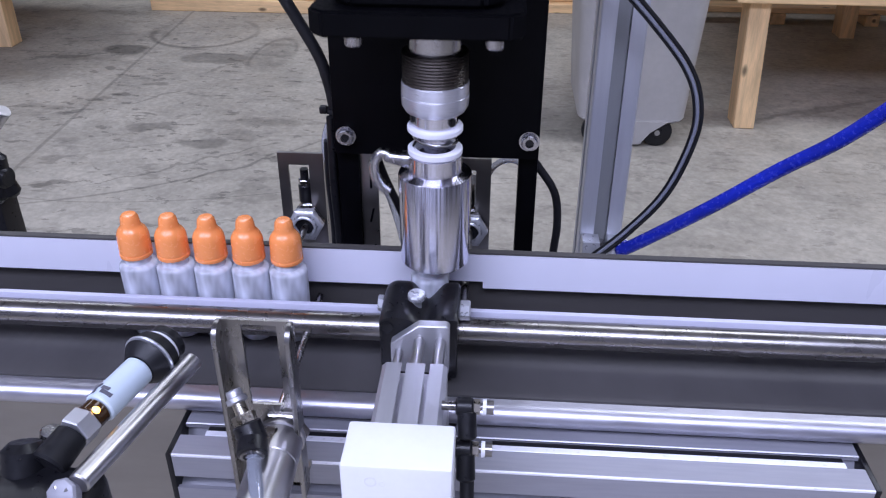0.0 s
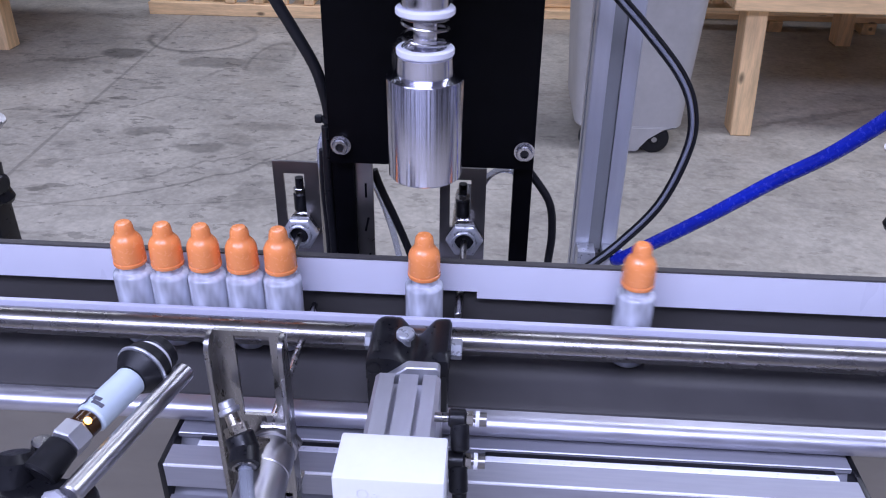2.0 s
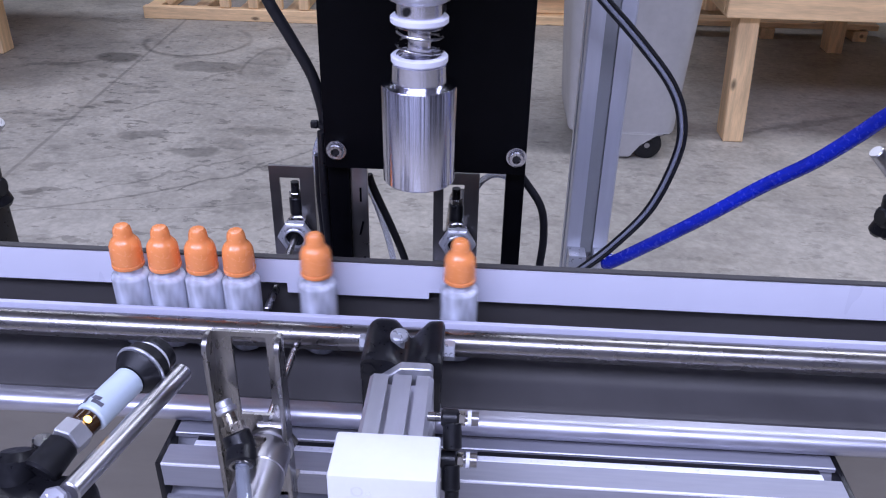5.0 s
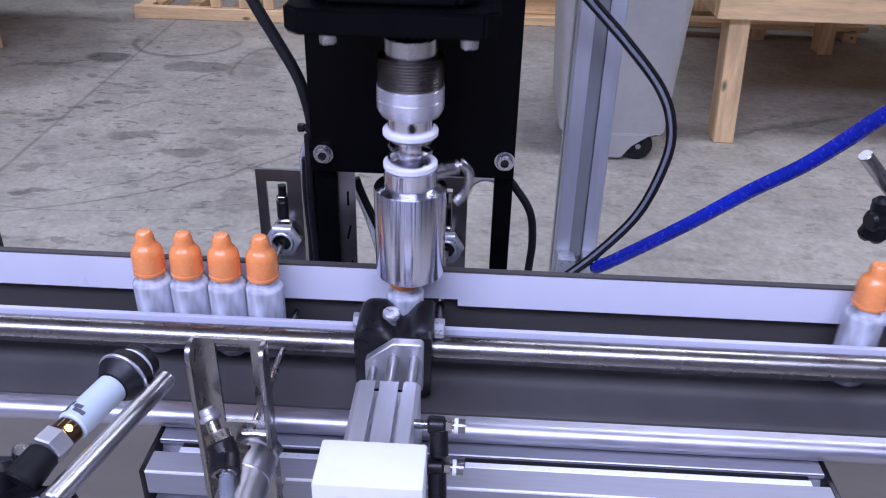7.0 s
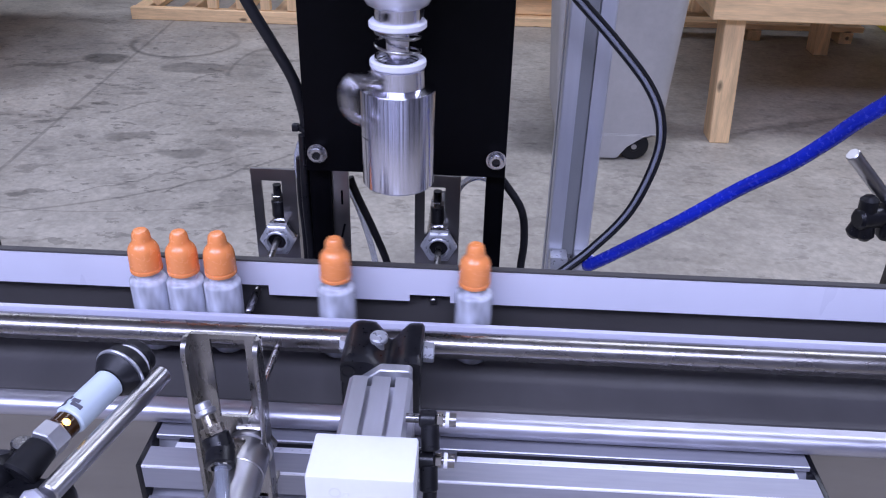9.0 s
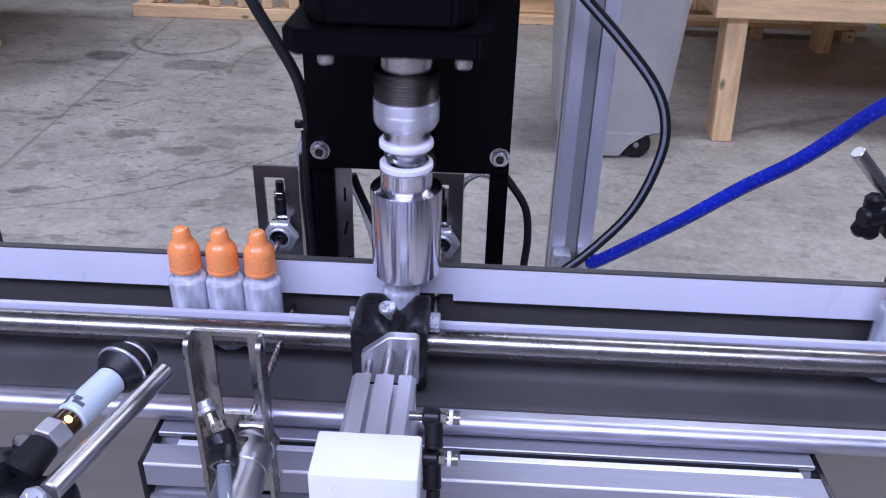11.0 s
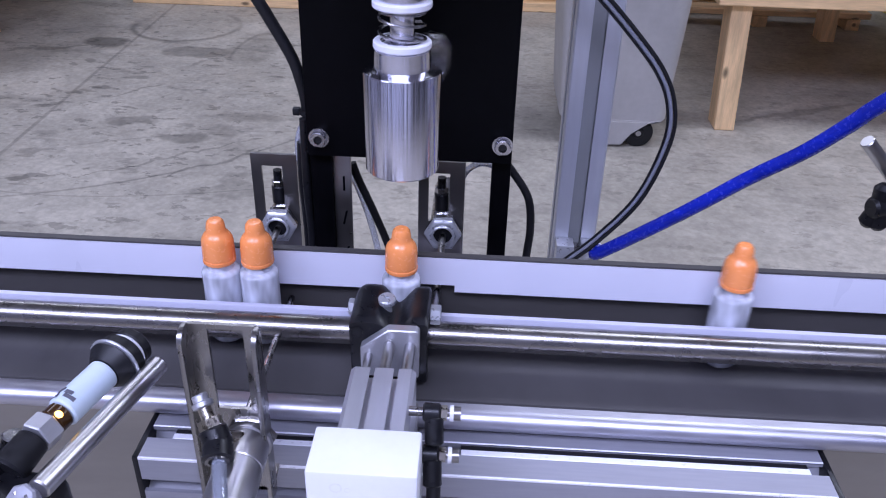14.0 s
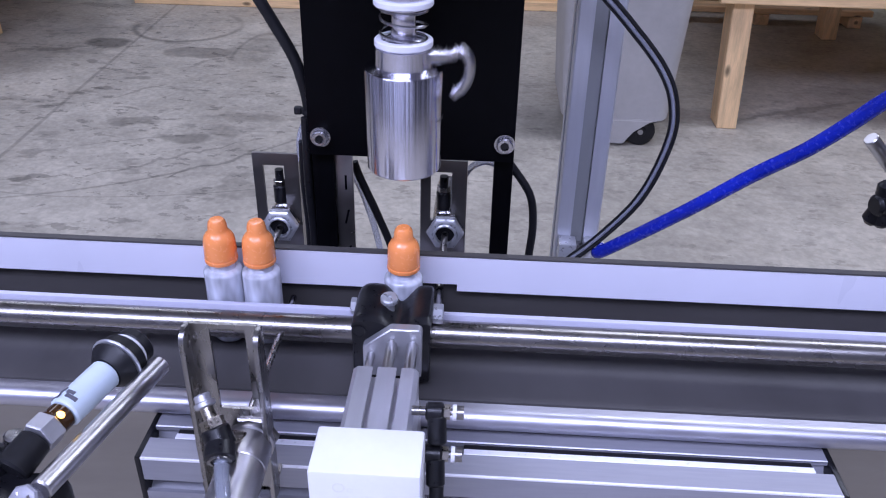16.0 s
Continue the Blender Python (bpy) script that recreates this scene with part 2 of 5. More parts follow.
        d.inputs[1].default_value = 1
        l.new(k.outputs["Value"], d.inputs[0])
        a = n.new("ShaderNodeMath")
        a.operation = "ABSOLUTE"
        l.new(d.outputs[0], a.inputs[0])
        part_on = ranged(noise_of(1.7, 2), 0.42, 0.55, 0, 1)
        r = ranged(a.outputs[0], 0, w, 1 - dark, 0)
        inv = n.new("ShaderNodeMath")
        inv.operation = "SUBTRACT"
        inv.inputs[0].default_value = 1
        l.new(times(r, part_on), inv.inputs[1])
        return inv.outputs[0]

    worn = n.new("ShaderNodeVectorMath")
    worn.operation = "LENGTH"
    l.new(place(-1.1, 2.3, 1.6, 1.6, 0), worn.inputs[0])
    lost = n.new("ShaderNodeMath")
    lost.operation = "SUBTRACT"
    lost.inputs[0].default_value = 1
    l.new(fleck, lost.inputs[1])
    kept = n.new("ShaderNodeMath")
    kept.operation = "SUBTRACT"
    kept.inputs[0].default_value = 1
    l.new(times(lost.outputs[0], ranged(worn.outputs["Value"], 0.45, 1.0, 1.0, 0.55)), kept.inputs[1])
    tone = times(tone, kept.outputs[0])
    for s in STAINS_AND_SHADE:
        tone = times(tone, stain_and_shade(*s))
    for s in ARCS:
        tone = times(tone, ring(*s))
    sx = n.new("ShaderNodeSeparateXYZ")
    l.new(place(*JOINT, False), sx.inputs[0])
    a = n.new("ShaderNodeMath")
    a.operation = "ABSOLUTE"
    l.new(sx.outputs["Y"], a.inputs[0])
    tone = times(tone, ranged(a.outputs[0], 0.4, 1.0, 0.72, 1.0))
    sc = n.new("ShaderNodeVectorMath")
    sc.operation = "SCALE"
    sc.inputs[0].default_value = (0.412, 0.380, 0.314)
    l.new(tone, sc.inputs["Scale"])
    l.new(sc.outputs[0], b.inputs["Base Color"])
    l.new(ranged(noise_of(6, 5), 0.3, 0.7, 0.45, 0.75), b.inputs["Roughness"])
    bp = n.new("ShaderNodeBump")
    bp.inputs["Strength"].default_value, bp.inputs["Distance"].default_value = 0.25, 0.004
    l.new(noise_of(60, 5), bp.inputs["Height"])
    l.new(bp.outputs[0], b.inputs["Normal"])
    return m


# x, y, half width, half depth, turn, tone; the last entry paints shade beside the bin
STAINS_AND_SHADE = [(-1.43, 2.755, 0.080, 0.075, 0, 0.45, 0.3), (-1.62, 2.66, 0.15, 0.018, 15, 0.66), (-1.04, 2.67, 0.15, 0.060, 6, 0.60, 0.25), (-0.83, 2.72, 0.11, 0.18, 0, 0.74, 0.5),
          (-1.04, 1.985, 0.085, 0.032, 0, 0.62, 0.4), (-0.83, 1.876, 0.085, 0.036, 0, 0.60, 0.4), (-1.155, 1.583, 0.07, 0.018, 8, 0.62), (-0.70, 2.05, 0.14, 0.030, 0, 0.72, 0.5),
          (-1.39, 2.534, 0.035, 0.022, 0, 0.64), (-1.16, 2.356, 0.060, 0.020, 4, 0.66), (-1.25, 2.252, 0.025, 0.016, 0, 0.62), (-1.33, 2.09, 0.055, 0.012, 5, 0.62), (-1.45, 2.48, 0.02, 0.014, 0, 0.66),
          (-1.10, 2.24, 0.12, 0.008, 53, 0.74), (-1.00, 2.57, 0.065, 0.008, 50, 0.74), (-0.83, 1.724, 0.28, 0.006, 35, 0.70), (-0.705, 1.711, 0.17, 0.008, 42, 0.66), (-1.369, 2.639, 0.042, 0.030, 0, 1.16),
          # The wide patch at -1.75 paints the left bench's soft shadow into the floor.
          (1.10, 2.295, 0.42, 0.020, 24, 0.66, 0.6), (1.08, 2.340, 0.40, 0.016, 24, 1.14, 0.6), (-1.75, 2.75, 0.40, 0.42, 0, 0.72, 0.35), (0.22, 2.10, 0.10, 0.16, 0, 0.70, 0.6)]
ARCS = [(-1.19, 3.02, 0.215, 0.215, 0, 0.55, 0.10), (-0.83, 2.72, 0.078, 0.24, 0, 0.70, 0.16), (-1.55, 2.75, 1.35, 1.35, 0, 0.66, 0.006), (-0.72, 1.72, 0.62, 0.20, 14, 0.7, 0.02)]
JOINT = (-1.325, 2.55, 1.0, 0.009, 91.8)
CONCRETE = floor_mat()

# ---- building blocks ----
BASE = {}


def thing(name, x, y, z, label, category, group="", kind=""):
    ob = new(name)
    ob.empty_display_size = 0.01
    ob.location = (x, y, z)
    BASE[ob] = Vector((x, y, z))
    return tagged(ob, label, category, group, kind)


def finish(bm, flat=False):
    bmesh.ops.remove_doubles(bm, verts=bm.verts, dist=1e-7)
    bmesh.ops.recalc_face_normals(bm, faces=bm.faces)
    for f in bm.faces:
        f.smooth = True
    for e in bm.edges:
        if len(e.link_faces) != 2 or e.calc_face_angle(0) > radians(32):
            e.smooth = False
    return bm


def part(name, bm, material, parent, label=""):
    """One mesh under a thing or a part; coordinates are the world's."""
    base = BASE[parent]
    bmesh.ops.translate(bm, verts=bm.verts, vec=-base)
    finish(bm)
    me = bpy.data.meshes.new(name)
    bm.to_mesh(me)
    bm.free()
    me.materials.append(material)
    ob = new(name, me)
    ob.parent = parent
    BASE[ob] = base
    return tagged(ob, label)


def solo(name, bm, material, label="", category="", group="", kind="", base=None):
    """A thing of one mesh, with its origin at its base."""
    if base is None:
        lo = [min(v.co[i] for v in bm.verts) for i in range(3)]
        hi = [max(v.co[i] for v in bm.verts) for i in range(3)]
        base = Vector(((lo[0] + hi[0]) / 2, (lo[1] + hi[1]) / 2, lo[2]))
        if kind == "structure":
            base = Vector((0, 0, 0))
    base = Vector(base)
    bmesh.ops.translate(bm, verts=bm.verts, vec=-base)
    finish(bm)
    me = bpy.data.meshes.new(name)
    bm.to_mesh(me)
    bm.free()
    me.materials.append(material)
    ob = new(name, me)
    ob.location = base
    BASE[ob] = base
    return tagged(ob, label, category, group, kind)


def B():
    return bmesh.new()


def box(bm, x0, x1, y0, y1, z0, z1, bev=0.0, seg=2):
    r = bmesh.ops.create_cube(bm, size=1.0)
    vs = r["verts"]
    for v in vs:
        v.co = Vector((x0 + (v.co.x + 0.5) * (x1 - x0), y0 + (v.co.y + 0.5) * (y1 - y0), z0 + (v.co.z + 0.5) * (z1 - z0)))
    if bev:
        es = list({e for v in vs for e in v.link_edges})
        bmesh.ops.bevel(bm, geom=es, offset=bev, segments=seg, profile=0.5, affect="EDGES")
    return bm


def basis(d):
    d = Vector(d).normalized()
    u = d.cross(Vector((0, 0, 1)) if abs(d.z) < 0.95 else Vector((0, 1, 0))).normalized()
    return d, u, d.cross(u)


def lathe(bm, origin, axis, prof, seg=32, closed=False):
    """Turns (radius, height) pairs round an axis."""
    d, u, w = basis(axis)
    o = Vector(origin)
    rings = []
    for r, h in prof:
        if r < 1e-6:
            rings.append([bm.verts.new(o + d * h)])
        else:
            rings.append([bm.verts.new(o + d * h + (u * math.cos(a) + w * math.sin(a)) * r) for a in (2 * math.pi * i / seg for i in range(seg))])
    pairs = list(zip(rings, rings[1:])) + ([(rings[-1], rings[0])] if closed else [])
    for a, c in pairs:
        for i in range(seg):
            j = (i + 1) % seg
            q = [a[i % len(a)], a[j % len(a)], c[j % len(c)], c[i % len(c)]]
            q = list(dict.fromkeys(q))
            if len(q) > 2:
                bm.faces.new(q)
    return bm


def rod(bm, p0, p1, r, seg=20, bev=0.0, r1=None):
    p0, p1 = Vector(p0), Vector(p1)
    L = (p1 - p0).length
    r1 = r if r1 is None else r1
    if bev:
        prof = [(0, 0), (r - bev, 0), (r, bev), (r1, L - bev), (r1 - bev, L), (0, L)]
    else:
        prof = [(0, 0), (r, 0), (r1, L), (0, L)]
    return lathe(bm, p0, p1 - p0, prof, seg)


def hexnut(bm, p0, p1, r, hole=0.0):
    p0, p1 = Vector(p0), Vector(p1)
    L = (p1 - p0).length
    c = r * 0.08
    prof = [(0, 0), (r - c, 0), (r, c), (r, L - c), (r - c, L), (0, L)]
    return lathe(bm, p0, p1 - p0, prof, 6)


def smooth_path(pts, n=10):
    """Catmull-Rom through the points."""
    p = [Vector(q) for q in pts]
    p = [2 * p[0] - p[1]] + p + [2 * p[-1] - p[-2]]
    out = []
    for i in range(1, len(p) - 2):
        for k in range(n):
            t = k / n
            a, b, c, d = p[i - 1], p[i], p[i + 1], p[i + 2]
            out.append(0.5 * ((2 * b) + (c - a) * t + (2 * a - 5 * b + 4 * c - d) * t * t + (3 * b - a - 3 * c + d) * t ** 3))
    out.append(p[-2])
    return out


def sweep(bm, pts, r, seg=12):
    rings = []
    up = None
    for i, p in enumerate(pts):
        d = (pts[min(i + 1, len(pts) - 1)] - pts[max(i - 1, 0)]).normalized()
        if up is None:
            _, u, w = basis(d)
        else:
            u = (up - d * up.dot(d)).normalized()
            w = d.cross(u)
        up = u
        rings.append([bm.verts.new(p + (u * math.cos(a) + w * math.sin(a)) * r) for a in (2 * math.pi * k / seg for k in range(seg))])
    for a, c in zip(rings, rings[1:]):
        for i in range(seg):
            bm.faces.new((a[i], a[(i + 1) % seg], c[(i + 1) % seg], c[i]))
    bm.faces.new(rings[0])
    bm.faces.new(rings[-1][::-1])
    return bm


def prism(bm, poly, axis, a, c):
    """A closed outline in the two other axes (order y-z, x-z, x-y), drawn out along one axis from a to c."""
    def at(q, h):
        return Vector((h, q[0], q[1])) if axis == "x" else Vector((q[0], h, q[1])) if axis == "y" else Vector((q[0], q[1], h))
    lo = [bm.verts.new(at(q, a)) for q in poly]
    hi = [bm.verts.new(at(q, c)) for q in poly]
    n = len(poly)
    for i in range(n):
        bm.faces.new((lo[i], lo[(i + 1) % n], hi[(i + 1) % n], hi[i]))
    bm.faces.new(lo[::-1])
    bm.faces.new(hi)
    return bm


def slot_profile(w, h, slots_w, slots_h, slot=0.0112, lip=0.0022, depth=0.010, inner=0.016):
    """The outline of a T-slot bar w by h, centred, with slots at the given places along its sides."""
    pts = []

    def side(p0, d, nrm, length, places):
        pts.append((p0[0] + d[0] * 0.0011, p0[1] + d[1] * 0.0011))
        for s in places:
            for along, deep in ((-slot / 2, 0), (-slot / 2, lip), (-inner / 2, lip), (-slot / 2.2, depth), (slot / 2.2, depth), (inner / 2, lip), (slot / 2, lip), (slot / 2, 0)):
                k = length / 2 + s + along
                pts.append((p0[0] + d[0] * k + nrm[0] * deep, p0[1] + d[1] * k + nrm[1] * deep))
        pts.append((p0[0] + d[0] * (length - 0.0011), p0[1] + d[1] * (length - 0.0011)))

    side((-w / 2, -h / 2), (1, 0), (0, 1), w, slots_w)
    side((w / 2, -h / 2), (0, 1), (-1, 0), h, slots_h)
    side((w / 2, h / 2), (-1, 0), (0, -1), w, [-s for s in slots_w][::-1])
    side((-w / 2, h / 2), (0, -1), (1, 0), h, [-s for s in slots_h][::-1])
    return pts


# ---- the hall ----


def hall():
    bm = B()
    bmesh.ops.create_grid(bm, x_segments=8, y_segments=8, size=9)
    bmesh.ops.translate(bm, verts=bm.verts, vec=(0, 2, FLOOR))
    solo("floor", bm, CONCRETE, "worn grey concrete floor with damp stains, tyre marks and painted bench and bin shade", "floor", kind="structure")
    z1 = 2.75
    for name, a in (("wall_north", (-7, 7, 8.0, 8.15)), ("wall_south", (-7, 7, -5.15, -5.0)), ("wall_east", (6.85, 7, -5, 8)), ("wall_west", (-7, -6.85, -5, 8))):
        solo(name, box(B(), *a, FLOOR, z1), WALLM, "unseen grey hall wall with painted bands for the metal to reflect", "wall", kind="structure")
    solo("ceiling", box(B(), -7, 7, -5.15, 8.15, z1, z1 + 0.1), CEIL, "plain light grey hall ceiling", "ceiling", kind="structure")


hall()

# ---- the conveyor ----
X0, X1 = -0.95, 2.2


def lip_outline(s):
    """Folded top edge of the side frame; s is the side."""
    pts = [(0.0494, -0.004), (0.0494, 0.0030), (0.0496, 0.0032), (0.0537, 0.0032)]
    for i in range(13):
        a = radians(90 - 15 * i)
        pts.append((0.0540 + 0.0056 * math.cos(a), -0.0024 + 0.0056 * math.sin(a)))
    pts += [(0.0500, -0.0080), (0.0478, -0.0080), (0.0478, -0.004)]
    return [(s * a, z) for a, z in pts]


def conveyor():
    c = thing("conveyor", 0, 0, FLOOR, "stainless steel belt conveyor with a dark grey belt", "conveyor")
    part("belt", box(B(), X0, X1, -0.0442, 0.0442, -0.006, 0.0, 0.001), BELT, c, "dark grey smooth conveyor belt")
    for s in (-1, 1):
        frame_side = part("side_frame", box(B(), X0, X1, *sorted((s * 0.0478, s * 0.0500)), -0.130, -0.0081), SHEET_SHADED, c, "brushed steel side panel, darkened for the floor it reflects")
        part("rolled_edge", prism(B(), lip_outline(s), "x", X0, X1), SHEET_LIT, frame_side, "polished rolled edge of the side panel, tinted for its bluish reflection")
    part("slide_bed", box(B(), X0, X1, -0.0475, 0.0475, -0.016, -0.0065), DARK_STEEL, c, "dark slide bed under the belt")
    part("bed", box(B(), X0, X1, -0.0475, 0.0475, -0.125, -0.120), SHEET, c)
    for x in (X0 + 0.1, 0.55, X1 - 0.1):
        for y in (-0.030, 0.030):
            part("leg", box(B(), x - 0.02, x + 0.02, y - 0.012, y + 0.012, FLOOR, -0.125, 0.002), SHEET, c)
    return c


conveyor()


def guide_strip():
    """The white strip behind the containers, notched over the two gates."""
    g = thing("back_guide", 0, 0.014, 0.0, "white plastic guide strip on a dark steel backing rail", "guide rail")
    top, low, notch = 0.0480, 0.0283, 0.0335
    outline = [(X0, top), (X0, low), (-0.090, low), (-0.090, notch), (-0.0735, notch), (-0.0735, low - 0.001), (0.0050, low - 0.001), (0.0050, notch - 0.002), (0.0275, notch - 0.002),
               (0.0275, low - 0.001), (X1, low - 0.001), (X1, top)]
    part("strip", prism(B(), outline, "y", 0.0122, 0.0150), WHITE_PL, g, "white plastic strip")
    part("backing_rail", prism(B(), [(0.0152, 0.0302), (0.0166, 0.0302), (0.0166, 0.0492), (0.0126, 0.0492), (0.0126, 0.0482), (0.0152, 0.0482)], "x", X0, X1), DARK_STEEL, g, "dark steel backing rail")
    part("backing_plate", box(B(), X0, X1, 0.0180, 0.0200, 0.0015, 0.0300), DARK_STEEL, g, "dark steel backing plate")
    for x in (-0.80, -0.30, 0.40, 0.9, 1.5, 2.05):
        part("bracket", box(B(), x - 0.01, x + 0.01, 0.0178, 0.046, 0.030, 0.034, 0.0005), STEEL, g)
        part("bracket", box(B(), x - 0.01, x + 0.01, 0.0435, 0.0465, 0.003, 0.034, 0.0005), STEEL, g)


guide_strip()


def front_guide():
    """The round bar with its white wear strip before the containers."""
    g = thing("front_guide", 0, -0.021, 0.0, "polished steel guide bar with a white wear strip", "guide rail")
    part("bar", rod(B(), (X0, -0.0218, 0.0234), (X1, -0.0218, 0.0234), 0.0070, 32, 0.001), STEEL_BAR, g, "polished round steel bar")
    part("wear_strip", box(B(), X0, X1, -0.0150, -0.0118, 0.0150, 0.0306, 0.0006), WEAR, g, "white plastic wear strip")
    for x in (-0.60, 0.45, 1.0, 1.7):
        part("bracket", box(B(), x - 0.008, x + 0.008, -0.0498, -0.020, 0.0145, 0.0173, 0.0005), STEEL, g)
        part("bracket", box(B(), x - 0.008, x + 0.008, -0.0530, -0.0500, 0.0034, 0.0173, 0.0005), STEEL, g)


front_guide()


def mounting_bar(x0, x1, y0, y1, z0, z1, name, label):
    """A T-slot aluminium bar bolted along the conveyor's side, with dark end caps."""
    t = thing(name, (x0 + x1) / 2, (y0 + y1) / 2, z0, label, "mounting rail")
    w, h = y1 - y0, z1 - z0
    n = max(1, round(h / 0.036))
    slots = [(-h / 2 + h / n * (i + 0.5)) for i in range(n)]
    prof = [(p[0] + (y0 + y1) / 2, p[1] + (z0 + z1) / 2) for p in slot_profile(w, h, [(-0.0660 - (y0 + y1) / 2) if y0 < 0 else 0.0], slots, 0.0078)]
    part("profile", prism(B(), prof, "x", x0, x1), ALU, t, "extruded aluminium with T-slots")
    if y0 < 0:
        ym = -0.0660
        # Near-white strips paint the glint along the slot edge and front edge.
        part("slot_edge_glint", box(B(), x0, x1, ym + 0.0039, ym + 0.0049, z1 - 0.0008, z1 + 0.0004, 0.0003, 1), GLINT_AND_SCUFF, t, "pale strip painted as the slot edge's glint")
        part("front_edge_glint", box(B(), x0, x1, y0 - 0.0004, y0 + 0.0008, z1 - 0.0012, z1 + 0.0003, 0.0003, 1), GLINT_AND_SCUFF, t, "pale strip painted as the front edge's glint")
        for a, c in ((x0 + 0.012, -0.020), (0.0352, x1 - 0.008)):
            # Pale strip puts the brightness of the slot's lit inner face into colour.
            part("slot_lit_face", box(B(), a, c, ym - 0.0038, ym, z1 - 0.0030, z1 + 0.0001, 0.0003, 1), GLINT_AND_SCUFF, t, "pale strip painted as the slot's lit inner face")
            # Black strip added for the shadow inside the slot.
            part("slot_shadow", box(B(), a, c, ym + 0.0001, ym + 0.0038, z1 - 0.0060, z1 - 0.0008, 0.0003, 1), RUBBER, t, "black strip standing for the shadow in the slot")
    for a, c in ((x0 - 0.003, x0 - 0.0001), (x1 + 0.0001, x1 + 0.003)):
        part("end_cap", box(B(), a, c, y0, y1, z0, z1, 0.0006), BLACK_PL, t, "black plastic end cap")
    return t


mounting_bar(-0.117, 0.2095, -0.0835, -0.0502, -0.1195, -0.0115, "mounting_rail", "silver T-slot aluminium rail on the conveyor's side")
mounting_bar(-0.13, 0.14, 0.0502, 0.0860, -0.1195, -0.0115, "mounting_rail", "silver T-slot aluminium rail behind the conveyor")

# ---- capping machine ----


def machine_frame():
    f = thing("machine_column", 0, 0.054, -0.0115, "black machine column with a bolted back plate", "machine frame")
    part("back_plate", box(B(), -0.0565, 0.0550, 0.0512, 0.0572, 0.0865, 0.42, 0.0004), BLACK, f, "flat black back plate")
    for x0, x1 in ((-0.0565, -0.0445), (0.0448, 0.0553)):
        part("post", box(B(), x0, x1, 0.0574, 0.0700, -0.0115, 0.41, 0.0005), BLACK, f, "black square post")
    bm = box(B(), -0.0443, -0.0345, 0.060, 0.0625, -0.0115, 0.10, 0.0003)
    part("slotted_strip", bm, DARK_SHEET, f, "grey steel strip with slots")
    for z, lean in ((0.066, 0.0), (0.044, 0.0010), (0.020, 0.0014)):
        part("slot", prism(B(), [(-0.0392 - lean, z - 0.0045), (-0.0380 - lean, z - 0.0045), (-0.0380 + lean, z + 0.0045), (-0.0392 + lean, z + 0.0045)], "y", 0.0596, 0.0604), BLACK, f, "dark narrow slot")
    for x in (-0.0498, 0.0496):
        bolt = part("cap_bolt", lathe(B(), (x, 0.0511, 0.0972), (0, -1, 0), [(0.0044, 0), (0.0044, 0.0034), (0.0038, 0.004), (0.0024, 0.004), (0.0023, 0.0018), (0, 0.0018)], 24), STEEL, f, "socket cap screw")
        # Black disc darkens the screw's recess in place of its own shade.
        part("socket", lathe(B(), (x, 0.0489, 0.0972), (0, -1, 0), [(0, 0), (0.00225, 0), (0.00225, 0.0006), (0, 0.0006)], 6), BLACK_PL, bolt, "black hexagon disc for the shade in the socket")
        part("washer", lathe(B(), (x, 0.0511, 0.0972), (0, -1, 0), [(0.0056, 0), (0.0056, 0.0008), (0.0044, 0.0008)], 24), STEEL, bolt, "steel washer")
    return f


machine_frame()


def drive_head():
    """The head that slides down the plate, in its lowered place."""
    h = thing("capping_motor", 0, 0.0, 0.168, "black capping head with a motor flange", "machine head")
    bm = prism(B(), [(-0.0525, -0.018), (-0.046, -0.024), (0.0330, -0.024), (0.0395, -0.018), (0.0395, 0.050), (-0.0525, 0.050)], "z", 0.1685, 0.1800)
    bmesh.ops.bevel(bm, geom=list(bm.edges), offset=0.0012, segments=2, affect="EDGES")
    part("flange", bm, BLACK, h, "black flange plate")
    bm = prism(B(), [(-0.044, -0.010), (-0.035, -0.0195), (0.022, -0.0195), (0.031, -0.010), (0.031, 0.049), (-0.044, 0.049)], "z", 0.1802, 0.290)
    bmesh.ops.bevel(bm, geom=list(bm.edges), offset=0.002, segments=2, affect="EDGES")
    part("motor_housing", bm, BLACK, h, "black motor housing")
    for x in (-0.0335, 0.0265):
        for y in (-0.0185, 0.032):
            part("screw", lathe(B(), (x, y, 0.1684), (0, 0, -1), [(0.0040, 0), (0.0040, 0.0035), (0.0034, 0.0042), (0, 0.0042)], 18), STEEL, h, "steel screw head")
    return h


